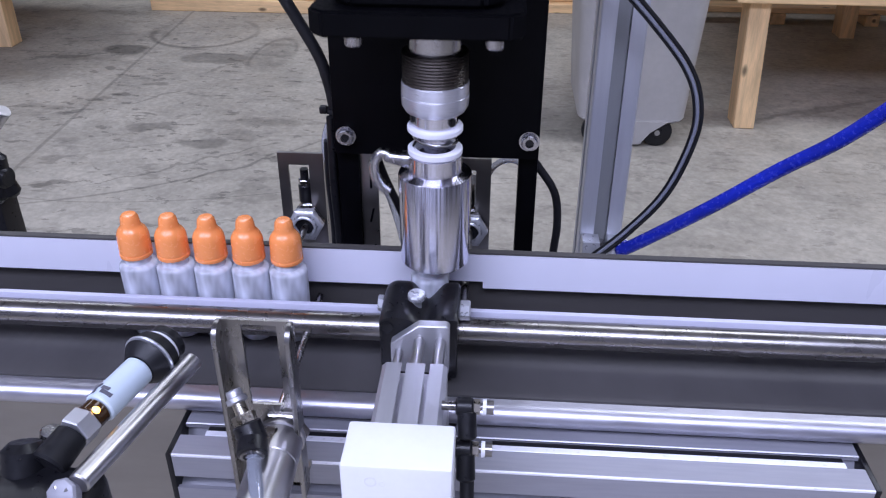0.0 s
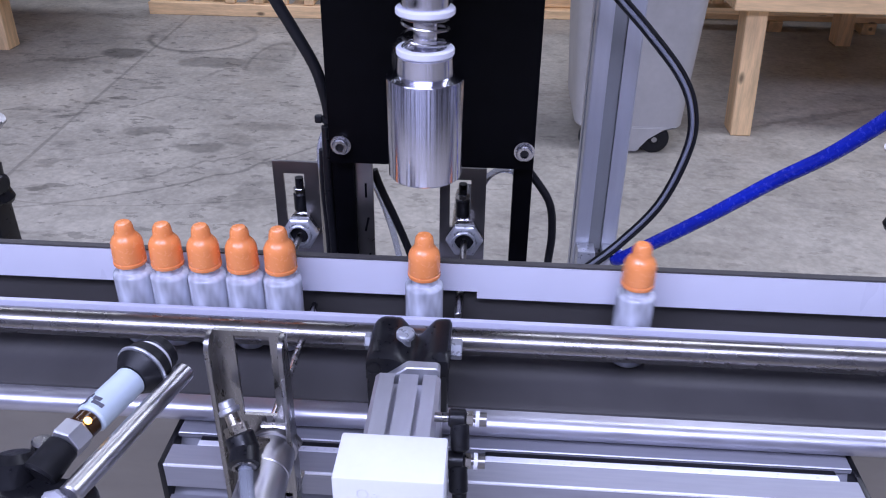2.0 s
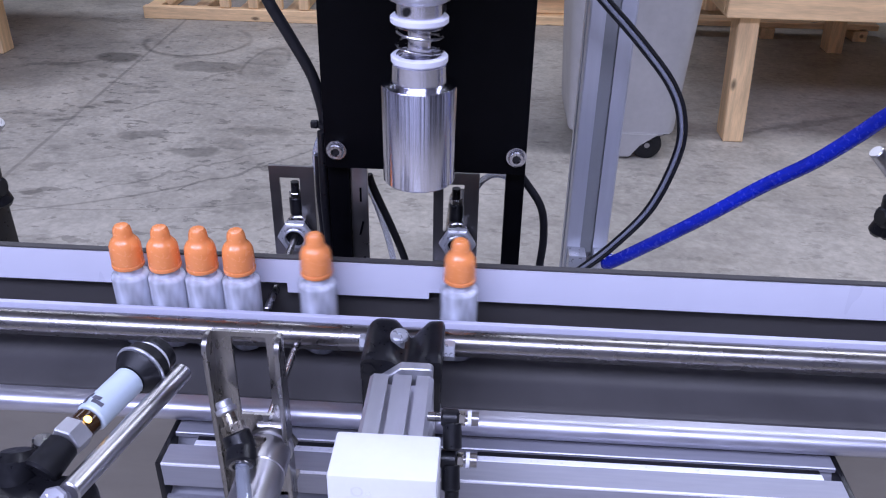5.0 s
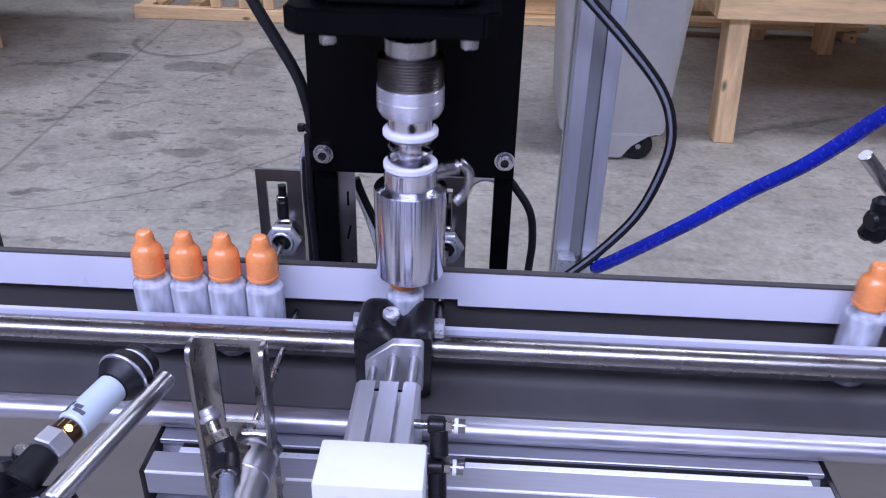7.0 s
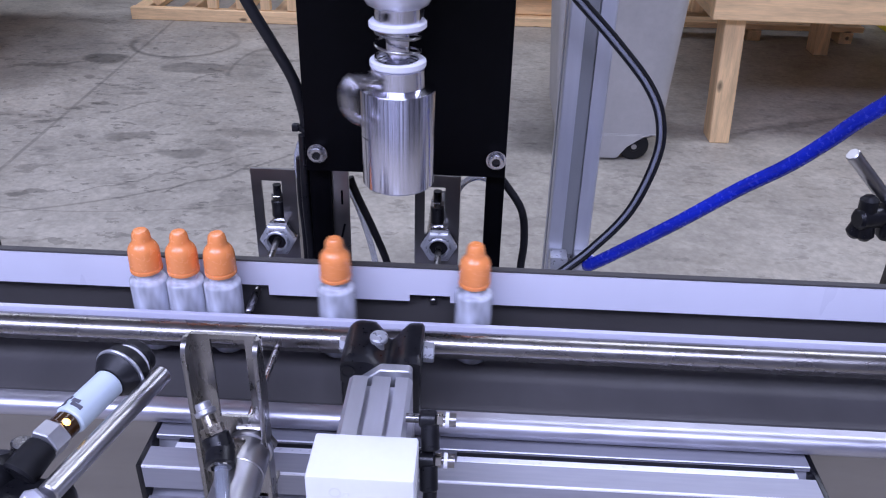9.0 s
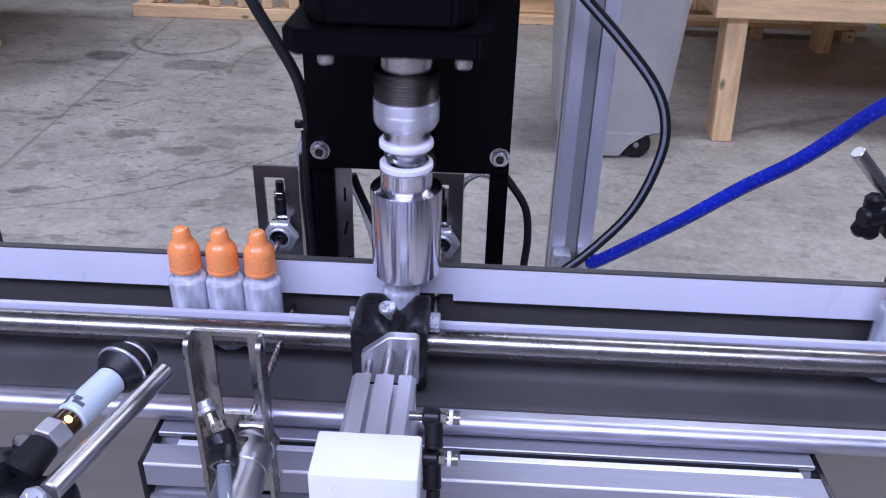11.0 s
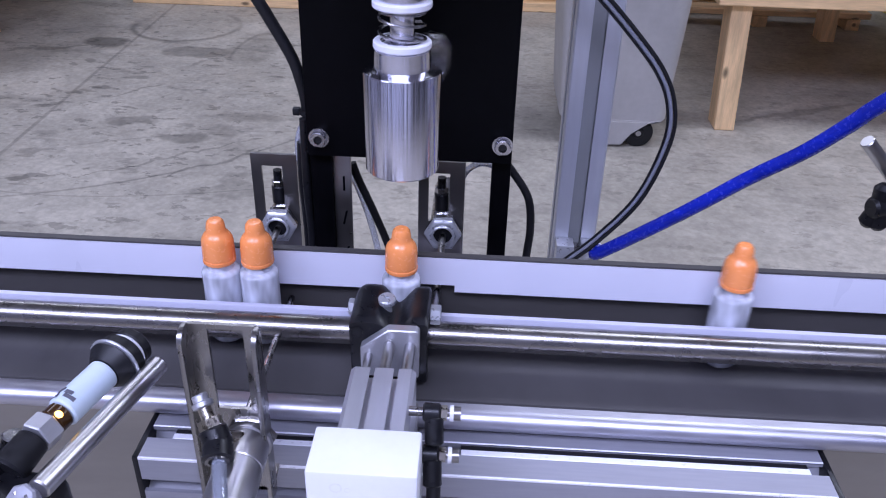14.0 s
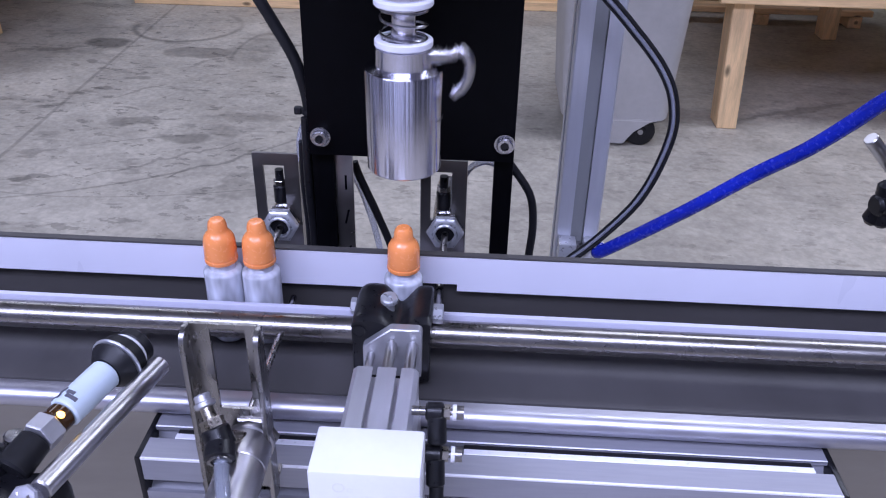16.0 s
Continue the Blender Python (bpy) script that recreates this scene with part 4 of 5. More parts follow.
def photo_sensor():
    s = thing("photo_sensor", -0.118, -0.11, 0.045, "pale blue-grey round photo sensor with a lit amber lamp", "sensor")
    a, b = Vector((-0.1238, -0.1405, 0.0535)), Vector((-0.1052, -0.0775, 0.0560))
    d = (b - a).normalized()

    def ring(name, t0, t1, r, material, label, r1=None):
        return part(name, rod(B(), a + d * t0, a + d * t1, r, 30, min(0.0008, (t1 - t0) * 0.3), r1), material, s, label)

    part("nut", hexnut(B(), a + d * 0.0005, a + d * 0.0085, 0.0070), ALU_RAW, s, "silver hexagon nut")
    ring("lens_band", 0.0086, 0.0150, 0.0056, AMBER, "amber lens band")
    ring("barrel", 0.0150, 0.0400, 0.0066, SENSOR, "pale blue-grey barrel")
    ring("front_boot", 0.0398, 0.0460, 0.0080, RUBBER, "black ring", 0.0112)
    ring("lock_washer", 0.0460, 0.0473, 0.0120, ZINC, "silver washer")
    ring("lock_nut", 0.0473, 0.0530, 0.0106, RUBBER, "black lock nut")
    ring("tip_band", 0.0530, 0.0555, 0.0088, NYLON, "white band")
    ring("tip", 0.0555, 0.0605, 0.0084, RUBBER, "black tip")
    _, u, w = basis(d)
    up = Vector((0, 0, 1)) - d * d.z
    up.normalize()
    sd = d.cross(up)
    c = a + d * 0.0122 + (up * 0.80 + sd * 0.55 + Vector((0, -0.30, 0))).normalized() * 0.0050
    bm = B()
    bmesh.ops.create_uvsphere(bm, u_segments=14, v_segments=10, radius=0.0017)
    bmesh.ops.translate(bm, verts=bm.verts, vec=c)
    part("lamp", bm, GLOW, s, "glowing amber lamp")
    for i, (t, ang, lw) in enumerate(((0.0185, 20, 0.0035), (0.0205, 5, 0.0025), (0.0175, -42, 0.0040), (0.0195, -45, 0.0030), (0.0215, -40, 0.0035))):
        rad = radians(ang)
        nrm = up * math.cos(rad) + sd * math.sin(rad)
        q = a + d * t + nrm * 0.0066
        tan = d.cross(nrm)
        bm = B()
        vs = [bm.verts.new(q + d * (sx * 0.00085) + tan * (sy * lw * 0.7) + nrm * 0.00010) for sx, sy in ((-1, -1), (1, -1), (1, 1), (-1, 1))]
        vs2 = [bm.verts.new(x.co - nrm * 0.0005) for x in vs]
        bm.faces.new(vs)
        for k in range(4):
            bm.faces.new((vs[k], vs2[k], vs2[(k + 1) % 4], vs[(k + 1) % 4]))
        part("print_bar", bm, PRINT, s, "dark printed bar")
    e = a - d * 0.0005
    q = e - d * 0.0125 + Vector((-0.0005, 0.0, -0.0030))
    plug = part("plug", rod(B(), e + d * 0.001, q, 0.0062, 24, 0.0008, 0.0070), RUBBER, s, "black cable plug")
    part("bore", lathe(B(), q, q - e, [(0.0038, 0.0002), (0.0058, 0.0002), (0.0062, -0.0004), (0.0040, -0.0010)], 22, True), BLACK_PL, plug, "dark rim of the cable hole")
    pts = smooth_path([q + d * 0.005, q + d * 0.004 + Vector((0, 0.001, -0.010)), q + Vector((-0.002, 0.008, -0.04)), q + Vector((-0.004, 0.012, -0.14))], 6)
    part("cable", sweep(B(), pts, 0.0026, 12), RUBBER, s, "black cable")
    return s


photo_sensor()

# ---- upright, hoses and cables behind the conveyor ----


def upright():
    u = thing("upright_post", 0.1065, 0.148, FLOOR, "silver T-slot aluminium upright post", "post")
    cx, cy, w = 0.1065, 0.1570, 0.0290
    prof = [(p[0] + cx, p[1] + cy) for p in slot_profile(w, w, [0.0], [0.0], 0.0088, 0.002, 0.0125, 0.016)]
    part("profile", prism(B(), prof, "z", FLOOR, 0.60), ALU_POST, u, "extruded aluminium profile")
    # Added strip darkens the open slot, as its depth would shade it.
    part("slot_shade", box(B(), cx - 0.0042, cx + 0.0042, 0.1455, 0.1468, FLOOR, 0.60), SLOT_SHADE, u, "dark grey strip standing for the deep slot's shade")
    part("base_bracket", box(B(), 0.0935, 0.1055, 0.1290, 0.1424, -0.040, -0.0085, 0.001), ZINC, u, "silver corner bracket")
    part("base_bracket", box(B(), 0.1105, 0.1230, 0.1290, 0.1424, -0.040, -0.0085, 0.001), ZINC, u, "silver corner bracket")
    part("bolt", rod(B(), (0.1080, 0.1380, -0.016), (0.1080, 0.1440, -0.016), 0.0026, 12), STEEL, u, "steel bolt")
    return u


upright()
hose = thing("air_hose", 0.1240, 0.117, -0.013, "glossy blue air hose with a pale push-in fitting", "hose")
part("tube", sweep(B(), smooth_path([(0.1200, 0.122, -0.006), (0.1219, 0.117, -0.0045), (0.1646, 0.1, 0.0357), (0.1946, 0.084, 0.0692), (0.2152, 0.068, 0.0938), (0.2268, 0.052, 0.1158), (0.2349, 0.036, 0.1362), (0.2519, 0.004, 0.1724), (0.2774, -0.044, 0.2267)], 14), 0.0043, 24), BLUE, hose, "glossy blue tube")
part("push_fitting", rod(B(), (0.1120, 0.1315, -0.0165), (0.1208, 0.1210, -0.0050), 0.0052, 18, 0.0008), NYLON, hose, "pale push-in fitting")
part_pts = [(0.045, 0.12, 0.222), (0.0725, 0.12, 0.1945), (0.0977, 0.12, 0.1695), (0.1217, 0.12, 0.1457), (0.1436, 0.12, 0.1206), (0.1540, 0.12, 0.0985), (0.1552, 0.12, 0.0731), (0.1434, 0.12, 0.0346), (0.1211, 0.12, 0.0036), (0.100, 0.12, -0.018)]
for inset, r, label, material in ((0.0, 0.0013, "black air hose bowing from the upright post", RUBBER), (0.0026, 0.0012, "grey glossy air hose bowing from the upright post", GREY_TUBE), (0.0046, 0.0008, "thin black air hose bowing from the upright post", BLACK_PL)):
    line = smooth_path(part_pts, 10)
    path = []
    for k, p in enumerate(line):
        d = (line[min(k + 1, len(line) - 1)] - line[max(k - 1, 0)]).normalized()
        path.append(p + d.cross(Vector((0, 1, 0))) * -inset)
    solo("air_hose", sweep(B(), path, r, 12), material, label, "hose")
solo("power_cable", sweep(B(), smooth_path([(-0.1005, 0.062, 0.212), (-0.0848, 0.062, 0.1771), (-0.0740, 0.062, 0.1569), (-0.0650, 0.063, 0.1389), (-0.0612, 0.064, 0.1264), (-0.0585, 0.066, 0.1067), (-0.0590, 0.068, 0.0727), (-0.0595, 0.068, 0.03), (-0.0600, 0.068, -0.03)], 10), 0.0032, 12), RUBBER, "thick black cable along the machine column", "cable")
tie = thing("cable_tie", -0.0624, 0.0645, 0.105, "black cable tie knot on the cable", "cable tie")
part("band", lathe(B(), (-0.0585, 0.066, 0.1045), (0, 0, 1), [(0.0036, 0), (0.0042, 0), (0.0042, 0.003), (0.0036, 0.003)], 18, True), RUBBER, tie)
part("knot", box(B(), -0.0665, -0.0622, 0.0635, 0.0675, 0.1040, 0.1085, 0.001), BLACK_PL, tie, "black tie head")
for k, pts in enumerate(([(0.050, 0.074, 0.080), (0.0574, 0.073, 0.0714), (0.0672, 0.072, 0.0560), (0.0700, 0.072, 0.036), (0.0690, 0.072, 0.0150), (0.068, 0.072, -0.02)],
                         [(-0.036, 0.075, 0.072), (-0.0324, 0.075, 0.0610), (-0.0230, 0.075, 0.038), (-0.0145, 0.075, 0.014), (-0.010, 0.075, -0.01)])):
    solo("air_hose", sweep(B(), smooth_path(pts, 8), 0.0024, 12), RUBBER, "thin black air hose behind the machine column", "hose")
for k, pts in enumerate(([(0.0245, 0.1, 0.036), (0.0252, 0.1, 0.0435), (0.0270, 0.1, 0.0509), (0.0308, 0.1, 0.0587), (0.0369, 0.1, 0.0632), (0.0431, 0.1, 0.0638), (0.0487, 0.1, 0.061), (0.054, 0.1, 0.056)],
                         [(-0.060, 0.0705, 0.102), (-0.0619, 0.070, 0.0976), (-0.0643, 0.070, 0.0917), (-0.0658, 0.070, 0.0846), (-0.0656, 0.070, 0.0758), (-0.0640, 0.071, 0.0658), (-0.0615, 0.074, 0.052), (-0.0570, 0.080, 0.036), (-0.0530, 0.088, 0.010)],
                         [(-0.040, 0.078, 0.064), (-0.034, 0.078, 0.056), (-0.026, 0.078, 0.030), (-0.020, 0.078, 0.0)])):
    solo("air_hose", sweep(B(), smooth_path(pts, 8), 0.0020, 12), PALE_TUBE, "thin clear air hose behind the machine column", "hose")
for x, y, top in ((-0.0597, 0.0605, 0.104), (-0.0630, 0.0650, 0.088)):
    line = [(x, y, top), (x - 0.0006, y + 0.0005, 0.062), (x + 0.0004, y + 0.001, 0.030), (x - 0.0003, y + 0.001, -0.0105)]
    solo("power_cable", sweep(B(), smooth_path(line, 8), 0.0024, 14), BLACK_PL, "glossy black cable hanging beside the machine column", "cable")
bm = sweep(B(), smooth_path([(-0.0530, 0.080, 0.09), (-0.0545, 0.082, 0.06), (-0.0530, 0.083, 0.03), (-0.0535, 0.083, -0.02)], 8), 0.0030, 12)
solo("power_cable", bm, RUBBER, "black cable beside the machine column", "cable")


def clamp_stand(s):
    """A black clamp with a wing knob on a rod, at either end behind the conveyor."""
    if s > 0:
        x, y, z = 0.310, 0.150, 0.022
    else:
        x, y, z = -0.3060, 0.130, 0.026
    t = thing("clamp_stand", x, y, FLOOR, "black rod clamp with a three-lobed knob and steel rod", "clamp")
    k = Vector((x - 0.003 * s, y - 0.004, z + 0.002))
    bm = B()
    for a in (95, 238, 292):
        d = Vector((math.cos(radians(a)) * 0.45 * s, -0.25 * math.cos(radians(a)), math.sin(radians(a)))).normalized()
        rod(bm, k, k + d * 0.0165, 0.0062, 16, 0.0028)
    rod(bm, k + Vector((-0.007 * s, -0.003, 0)), k + Vector((0.012 * s, 0.003, 0)), 0.0075, 18, 0.002)
    part("knob", bm, BLACK_PL, t, "black three-lobed knob")
    part("clamp_body", box(B(), x + (0.008 if s > 0 else -0.034), x + (0.034 if s > 0 else -0.008), y - 0.010, y + 0.016, z - 0.014, z + 0.014, 0.004, 3), BLACK_PL, t, "black clamp body")
    if s > 0:
        part("cross_rod", rod(B(), (0.2880, 0.150, 0.0690), (0.3330, 0.158, 0.0230), 0.0048, 22, 0.0006), ROD, t, "polished steel rod")
        part("upright", box(B(), 0.3390, 0.3610, 0.140, 0.162, FLOOR, 0.0085, 0.002), BLACK_PL, t, "black upright")
    else:
        part("cross_rod", rod(B(), (-0.2905, 0.130, 0.0740), (-0.3365, 0.138, 0.0270), 0.0048, 22, 0.0006), ROD, t, "polished steel rod")
        part("upright", box(B(), -0.3450, -0.3070, 0.122, 0.144, FLOOR, 0.0080, 0.002), BLACK_PL, t, "black upright")
    return t


clamp_stand(1)
clamp_stand(-1)

# ---- containers ----


def bottle():
    b = thing("dropper_bottle", 0, 0, 0, "small milky plastic dropper bottle with an orange cap", "bottle", "bottles on the conveyor")
    prof = [(0, 0.0012), (0.0058, 0.0012), (0.0066, 0.0002), (0.0078, 0.0006), (0.0090, 0.0022), (0.0097, 0.0044), (0.0100, 0.0070), (0.0100, 0.0408), *[(0.0076 + 0.0024 * math.cos(radians(10 * k)), 0.0418 + 0.0024 * math.sin(radians(10 * k))) for k in range(10)], (0.0070, 0.0444), (0.0068, 0.0453), (0.0066, 0.0500), (0.0, 0.0500)]
    part("body", lathe(B(), (0, 0, 0), (0, 0, 1), prof, 36), MILKY, b, "milky translucent body")
    part("band", lathe(B(), (0, 0, 0.0484), (0, 0, 1), [(0.0066, 0), (0.0084, 0.0), (0.0085, 0.0004), (0.0085, 0.0018), (0.0080, 0.0022), (0.0066, 0.0022)], 36, True), ORANGE, b, "orange tamper band")
    cap = [(0.0066, 0.0), (0.0083, 0.0), (0.0084, 0.0010), (0.0082, 0.0088), (0.0080, 0.0104), (0.0074, 0.0120), (0.0064, 0.0135), (0.0054, 0.0146), (0.0050, 0.0156), (0.0048, 0.0180), (0.0044, 0.0200), (0.0034, 0.0213), (0, 0.0217)]
    part("cap", lathe(B(), (0, 0, 0.0508), (0, 0, 1), cap, 36), ORANGE, b, "orange pointed screw cap")
    return b


BOTTLES = [bottle()]
for i in range(6):
    BOTTLES.append(copy_thing(BOTTLES[0], pose(0, 0, 0)))

# ---- things in the hall ----


def plank(name, parent, x0, x1, y0, y1, z0, z1, label=""):
    run = max(range(3), key=lambda k: (x1 - x0, y1 - y0, z1 - z0)[k])
    return part(name, box(B(), x0, x1, y0, y1, z0, z1, 0.003, 1), WOODS[run], parent, label)


def bench_right():
    t = thing("work_bench", 1.4, 2.6, FLOOR, "low bench of bare pine boards on square legs", "bench")
    zt = -0.322
    plank("apron", t, 0.715, 2.60, 2.095, 2.133, zt, zt + 0.140, "pine front board")
    plank("apron", t, 0.715, 0.753, 2.135, 3.28, zt, zt + 0.140, "pine end board")
    plank("apron", t, 0.755, 2.60, 3.26, 3.30, zt, zt + 0.140)
    for i in range(8):
        plank("top_board", t, 0.705, 2.62, 2.09 + i * 0.152, 2.09 + i * 0.152 + 0.147, zt + 0.142, zt + 0.180)
    for x, y in ((0.757, 2.136), (1.425, 3.17), (2.45, 2.136), (2.45, 3.17)):
        leg = plank("leg", t, x, x + 0.062, y, y + 0.088, FLOOR, zt + 0.13, "square pine leg")
        for v in leg.data.vertices:
            low = 1 - v.co.z / (zt + 0.13 - FLOOR)
            v.co.x += 0.022 * low
            v.co.y -= 0.022 * low
    return t


def bench_left():
    t = thing("work_bench", -2.4, 3.2, FLOOR, "low bench of bare pine boards on square legs", "bench")
    for x, y in ((-1.968, 2.745), (-3.2, 2.745), (-2.75, 3.22), (-3.2, 3.22)):
        plank("leg", t, x, x + 0.085, y, y + 0.085, FLOOR, -0.31, "square pine leg")
    plank("apron", t, -3.3, -1.62, 2.70, 2.738, -0.42, -0.31)
    for i in range(6):
        plank("top_board", t, -3.3, -1.60, 2.42 + i * 0.152, 2.42 + i * 0.152 + 0.147, -0.308, -0.27)
    return t


def crate():
    t = thing("crate", -1.1, 3.6, FLOOR, "open pine crate of boards and upright slats", "crate")
    plank("bottom_board", t, -1.545, -0.62, 3.345, 3.385, FLOOR, FLOOR + 0.055, "pine bottom board")
    plank("bottom_board", t, -1.545, -0.62, 4.06, 4.10, FLOOR, FLOOR + 0.055)
    for i in range(5):
        x = -1.545 + i * 0.215
        plank("deck_board", t, x, x + 0.065, 3.388, 4.058, FLOOR, FLOOR + 0.050)
    for x in (-1.19, -1.06, -0.95, -0.83, -0.71):
        plank("slat", t, x, x + 0.045, 3.350, 3.385, FLOOR + 0.057, FLOOR + 0.62, "upright pine slat")
    for x in (-1.16, -0.94, -0.72):
        plank("slat", t, x, x + 0.045, 4.065, 4.095, FLOOR + 0.057, FLOOR + 0.62)
    plank("top_board", t, -1.25, -0.62, 3.345, 3.385, FLOOR + 0.622, FLOOR + 0.68)
    bm = box(B(), -0.02, 0.02, -0.03, 0.03, 0.0, 0.62, 0.003, 1)
    bmesh.ops.rotate(bm, verts=bm.verts, cent=(0, 0, 0), matrix=Matrix.Rotation(radians(55), 3, "Y"))
    bmesh.ops.translate(bm, verts=bm.verts, vec=(-1.45, 3.365 + 0.06, FLOOR + 0.062))
    part("brace", bm, WOOD, t, "slanting pine brace")
    return t


def small_wood():
    t = thing("pallet", 0.3, 4.0, FLOOR, "stack of pine boards on the floor", "pallet")
    for i, (x0, x1, y, z0, z1) in enumerate(((0.05, 0.62, 3.45, 0.0, 0.04), (0.05, 0.14, 3.40, 0.042, 0.16), (0.20, 0.62, 3.50, 0.042, 0.12), (0.10, 0.56, 3.47, 0.122, 0.17))):
        plank("board", t, x0, x1, y, y + 0.4, FLOOR + z0, FLOOR + z1)
    p = thing("pallet", 1.1, 3.5, FLOOR, "flat pine pallet lying under the bench", "pallet")
    for i in range(4):
        plank("board", p, 0.80, 1.72, 3.34 + i * 0.2, 3.44 + i * 0.2, FLOOR + 0.05, FLOOR + 0.075)
    for x in (0.82, 1.22, 1.62):
        plank("bearer", p, x, x + 0.06, 3.34, 4.04, FLOOR, FLOOR + 0.048)
    for x in (0.86, 1.0, 1.12):
        plank("block", p, x, x + 0.05, 3.5, 3.55, FLOOR + 0.077, FLOOR + 0.30)
    y = thing("yellow_box", 1.98, 3.3, FLOOR, "yellow painted box on the floor", "box")
    part("shell", box(B(), 1.92, 2.12, 3.5, 3.7, FLOOR, FLOOR + 0.24, 0.01), YELLOW, y)


def rounded(cx, cy, hx, hy, r, n=6):
    pts = []
    for sx, sy, a0 in ((1, 1, 0), (-1, 1, 90), (-1, -1, 180), (1, -1, 270)):
        for i in range(n + 1):
            a = radians(a0 + 90 * i / n)
            pts.append((cx + sx * (hx - r) + r * math.cos(a), cy + sy * (hy - r) + r * math.sin(a)))
    return pts


def bin_cart():
    t = thing("bin_cart", 0.44, 2.2, FLOOR, "grey plastic bin cart on black castors", "bin")
    bm = B()
    rings = []
    for z, hx, hy, r in ((-0.636, 0.150, 0.172, 0.03), (-0.628, 0.156, 0.180, 0.035), (-0.30, 0.176, 0.19, 0.05), (0.10, 0.192, 0.22, 0.06), (0.10, 0.180, 0.21, 0.05), (-0.60, 0.150, 0.14, 0.04)):
        rings.append([bm.verts.new((x, y, z)) for x, y in rounded(0.4330, 2.13, hx, hy, r)])
    for a, c in zip(rings, rings[1:]):
        n = len(a)
        for i in range(n):
            bm.faces.new((a[i], a[(i + 1) % n], c[(i + 1) % n], c[i]))
    bm.faces.new(rings[0][::-1])
    bm.faces.new(rings[-1])
    part("tub", bm, BIN, t, "grey plastic tub")
    bm = prism(B(), [(0.285, -0.628), (0.575, -0.628), (0.520, -0.640), (0.487, -0.664), (0.466, -0.706), (0.392, -0.706), (0.365, -0.660)], "y", 1.944, 2.26)
    bmesh.ops.bevel(bm, geom=list(bm.edges), offset=0.004, segments=2, affect="EDGES")
    part("skirt", bm, BIN, t, "grey plastic skirt between the castors")
    for x in (0.335, 0.512):
        for y in (1.965, 2.27):
            w = part("castor", lathe(B(), (x, y - 0.014, FLOOR + 0.044), (0, 1, 0), [(0, 0), (0.014, 0), (0.017, 0.003), (0.037, 0.003), (0.044, 0.007), (0.044, 0.021), (0.037, 0.025), (0, 0.025)], 28), RUBBER, t, "black castor wheel")
            part("hub", rod(B(), (x, y - 0.016, FLOOR + 0.044), (x, y + 0.013, FLOOR + 0.044), 0.008, 16), SHEET, w, "steel hub")
            part("fork", box(B(), x - 0.02, x + 0.02, y + 0.013, y + 0.018, FLOOR + 0.04, FLOOR + 0.085), SHEET, t, "steel castor fork")
    return t


bench_right()
bench_left()
crate()
small_wood()
bin_cart()

# ---- what moves ----
PITCH, FRONT, SPEED = 0.0201, -0.0748, 0.109


def slot(k):
    return FRONT - PITCH * k


def bottle_rows(events, start):
    """Rows from (t0, t1, x) moves; the container rests between them."""
    rows, x = [(0.0, start)], start
    for t0, t1, x1 in events:
        if t0 > rows[-1][0]:
            rows.append((t0, x))
        n = max(1, int((t1 - t0) / 0.1))
        for i in range(1, n + 1):
            rows.append((t0 + (t1 - t0) * i / n, x + (x1 - x) * i / n))
        x = x1
    if rows[-1][0] < 16.0:
        rows.append((16.0, x))
    return rows


def leaving(t0):
    return (t0, 16.0, SPEED * (16.0 - t0))


# release times of the station, and the steps of the queue after each
R1, R2, R3, R4 = 0.985, 4.81, 8.625, 12.42
TRIPS = [
    ([leaving(R1)], 0.0),
    ([(R1, 1.69, 0.0), leaving(R2)], slot(0)),
    ([(1.58, 1.80, slot(0)), (R2, 5.50, 0.0), leaving(R3)], slot(1)),
    ([(1.58, 1.80, slot(1)), (5.36, 5.58, slot(0)), (8.61, 9.30, 0.0), leaving(R4)], slot(2)),
    ([(1.58, 1.80, slot(2)), (5.36, 5.58, slot(1)), (9.24, 9.46, slot(0)), (12.40, 13.09, 0.0)], slot(3)),
    ([(1.58, 1.80, slot(3)), (5.36, 5.58, slot(2)), (9.24, 9.46, slot(1)), (13.00, 13.22, slot(0))], slot(4)),
    ([(0.0, 1.38, slot(5)), (1.58, 1.80, slot(4)), (5.36, 5.58, slot(3)), (9.24, 9.46, slot(2)), (13.00, 13.22, slot(1))], slot(5) - 1.38 * SPEED),
]
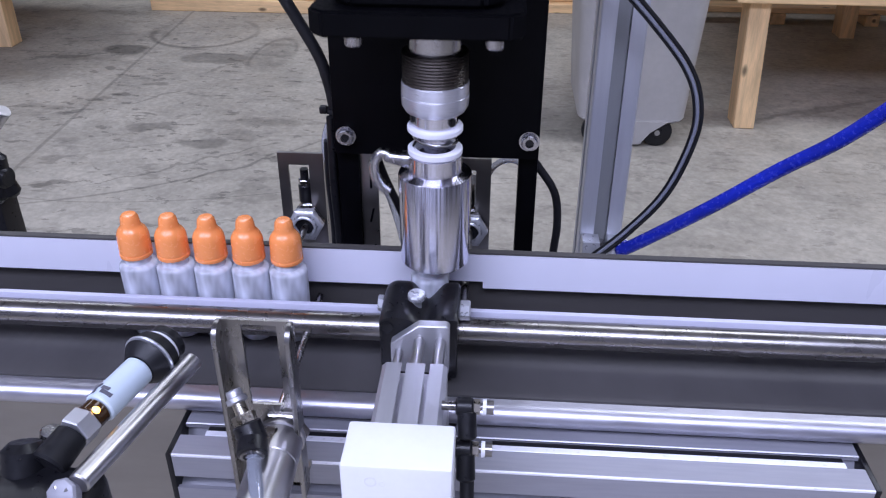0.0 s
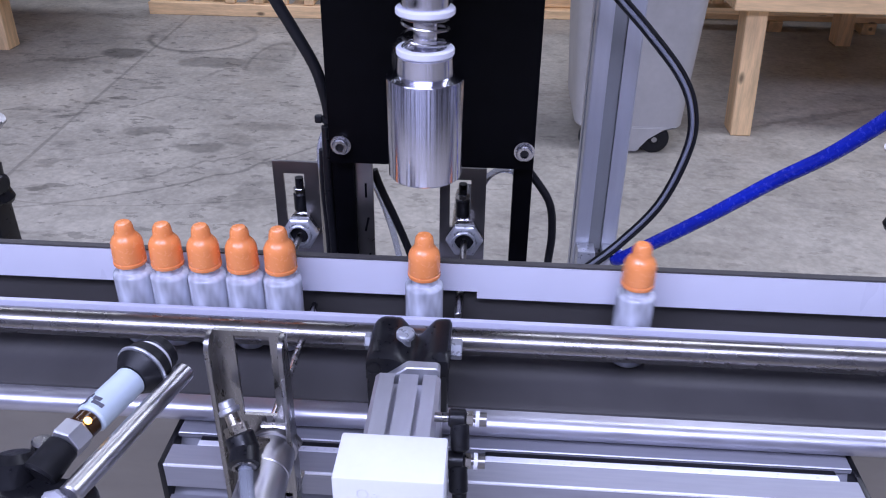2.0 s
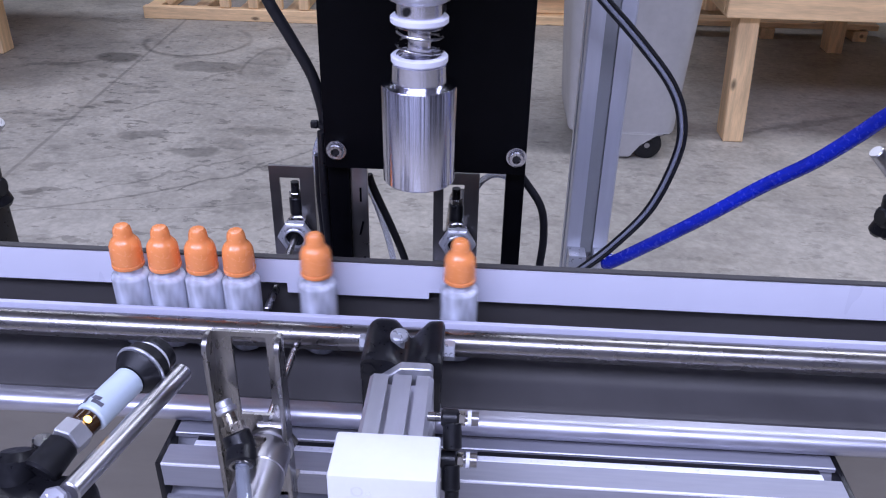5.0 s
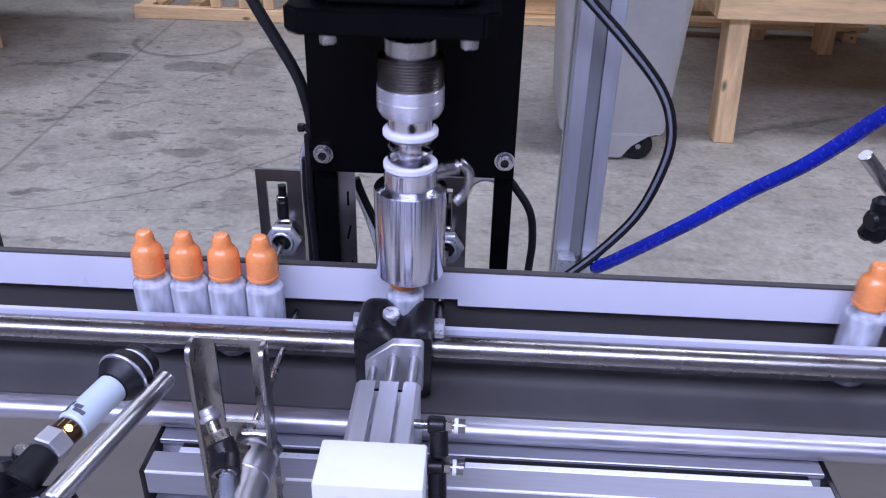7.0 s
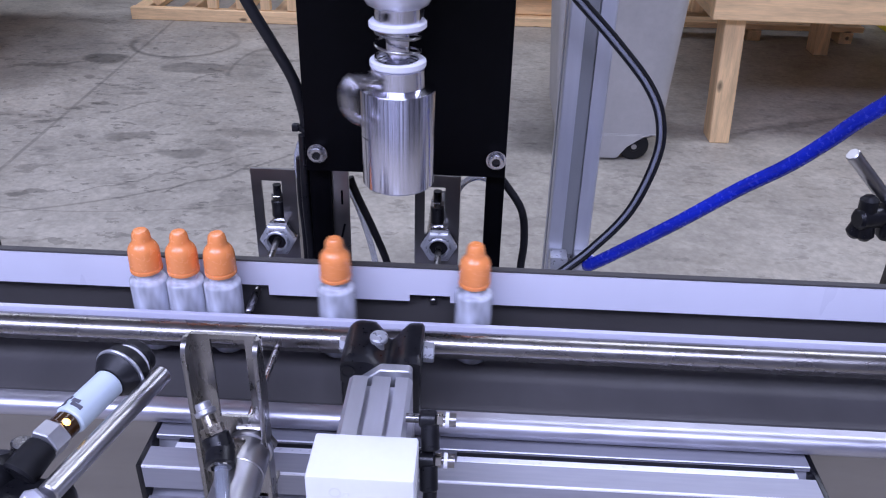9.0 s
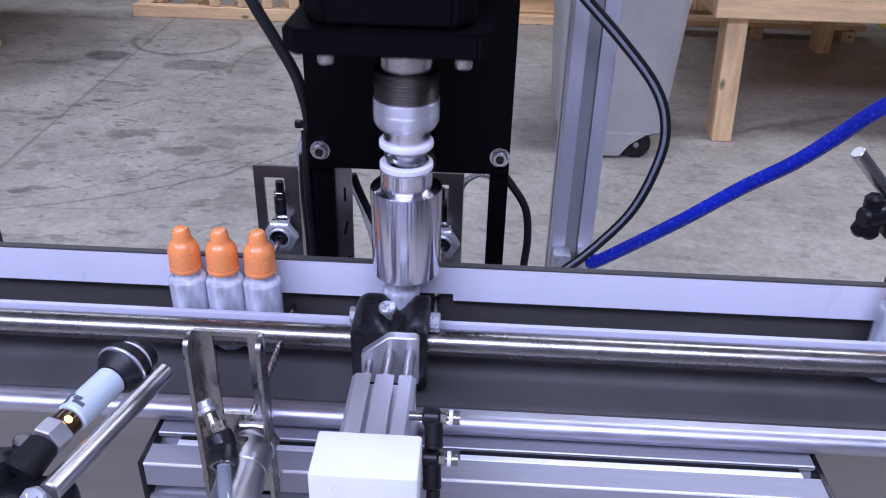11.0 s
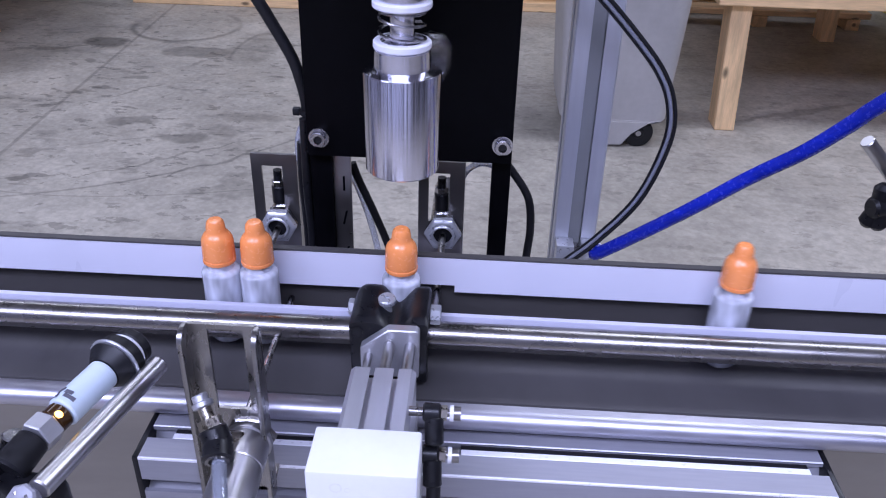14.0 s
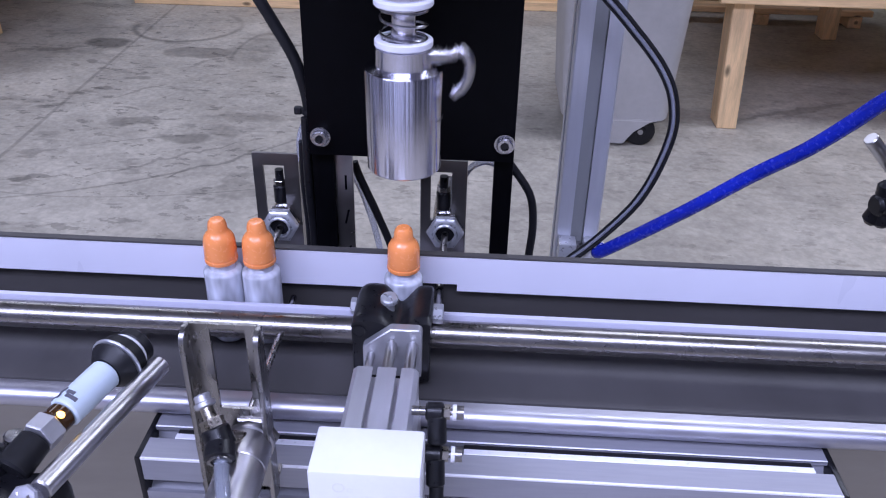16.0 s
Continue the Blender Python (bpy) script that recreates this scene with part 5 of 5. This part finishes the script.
# height of the cup's rim above its place at the start
LIFT = [(0.0, 0.000), (0.1, 0.0005), (0.2, 0.0040), (0.3, 0.0100), (0.4, 0.0205), (0.5, 0.0385), (0.6, 0.0525), (0.7, 0.0530), (2.6, 0.0530), (2.7, 0.0425), (2.8, 0.0290), (2.9, 0.0185), (3.0, 0.0150),
        (3.1, 0.0070), (3.2, 0.0010), (3.3, -0.0012), (3.9, -0.0012), (4.0, 0.0016), (4.1, 0.0140), (4.2, 0.0215), (4.3, 0.038), (4.4, 0.0520), (4.5, 0.0530), (6.4, 0.0530), (6.5, 0.0335), (6.6, 0.0280),
        (6.7, 0.0250), (6.8, 0.0165), (6.9, 0.0060), (7.0, 0.0030), (7.1, 0.0008), (7.7, 0.0002), (7.8, 0.0022), (7.9, 0.0112), (8.0, 0.0255), (8.1, 0.0410), (8.2, 0.0530), (10.3, 0.0530), (10.4, 0.040),
        (10.5, 0.026), (10.7, 0.012), (10.9, 0.002), (11.1, -0.001), (11.3, -0.001), (11.5, 0.0002), (11.6, 0.0045), (11.7, 0.0120), (11.8, 0.0215), (11.9, 0.0390), (12.0, 0.0530), (14.0, 0.0530),
        (14.1, 0.0375), (14.2, 0.0290), (14.3, 0.0190), (14.4, 0.0128), (14.5, 0.0105), (14.6, 0.0050), (14.7, 0.0032), (15.0, 0.0010), (15.3, 0.0002), (15.4, 0.0050), (15.5, 0.0155), (15.6, 0.0195),
        (15.7, 0.0390), (15.8, 0.0530), (16.0, 0.0530)]
# times at which the lever points along +x
TURNS = [0.62, 0.99, 2.49, 3.97, 6.63, 7.02, 8.12, 8.50, 9.23, 11.82, 12.20, 12.95, 13.31, 14.06, 14.79, 15.20, 15.60, 16.00]
# travel of the jaw away from the station
JAW_BACK = [(0.0, 0.0), (0.82, 0.0), (0.95, 0.0235), (2.10, 0.0235), (2.25, 0.0), (4.62, 0.0), (4.76, 0.0235), (5.90, 0.0235), (6.05, 0.0), (8.36, 0.0), (8.49, 0.0235), (9.72, 0.0235), (9.87, 0.0),
            (12.16, 0.0), (12.30, 0.0235), (13.60, 0.0235), (13.75, 0.0), (16.0, 0.0)]


def along(table, t):
    for (a, va), (c, vc) in zip(table, table[1:]):
        if t <= c:
            return va + (vc - va) * max(0.0, t - a) / (c - a)
    return table[-1][1]


def turn_table():
    """Lever angle in degrees, running clockwise as seen from above."""
    rows = [(0.0, 540.0)]
    angle = 0.0
    rows.append((TURNS[0], angle))
    for a, c in zip(TURNS, TURNS[1:]):
        angle -= 360 * max(1, round((c - a) / 0.374))
        rows.append((c, angle))
    return rows


def gate_rows(base, dy, spans):
    rows = [(0.0, pose(*base))]
    for t0, t1 in spans:
        rows += [(t0, pose(*base)), (t0 + 0.08, pose(base[0], base[1] + dy, base[2])), (t1, pose(base[0], base[1] + dy, base[2])), (t1 + 0.08, pose(*base))]
    return rows + [(16.0, pose(*base))]


def motions():
    for ob, (events, start) in zip(BOTTLES, TRIPS):
        walk(ob, [(t, pose(x, 0, 0)) for t, x in bottle_rows(events, start)])
    turns = turn_table()
    chuck_rows, drive_rows, head_rows = [], [], []
    for i in range(321):
        t = i * 0.05
        up = along(LIFT, t)
        low = 1 - max(0.0, min(1.0, up / 0.053))
        soon = max(up, along(LIFT, min(16.0, t + 0.10)))
        push = 0.0075 * (1 - min(1 + 0.4 * max(0.0, 1 - max(0.0, up) / 0.008), max(0.0, soon) / 0.0035))
        slack = 0.003 * (1 - max(0.0, min(1.0, push / 0.0075)))
        x = 0.0005 + 0.0022 * low
        a = along(turns, t)
        chuck_rows.append((t, pose(x, 0, 0.053 + up, 0, 0, a)))
        drive_rows.append((t, pose(x, 0, 0.1245 + up + 0.0075 - push, 0, 0, a)))
        head_rows.append((t, pose(x, 0, 0.1705 + up + 0.0075 - push + slack)))
    walk(CHUCK, chuck_rows)
    walk(COUPLING, drive_rows)
    walk(HEAD, head_rows)
    jb = BASE[JAW]
    walk(JAW, [(t, pose(jb.x, jb.y - d, jb.z)) for t, d in JAW_BACK])
    free = [(r - 0.15, r + 0.40) for r in (R1, R2, R3, R4)]
    hold = [(r - 0.20, r + 0.58) for r in (R1, R2, R3, R4)]
    walk(PIN_C, gate_rows(tuple(BASE[PIN_C]), -0.034, free))
    walk(PIN_A, gate_rows(tuple(BASE[PIN_A]), -0.018, hold))
    walk(PIN_B, gate_rows(tuple(BASE[PIN_B]), 0.018, free))


motions()
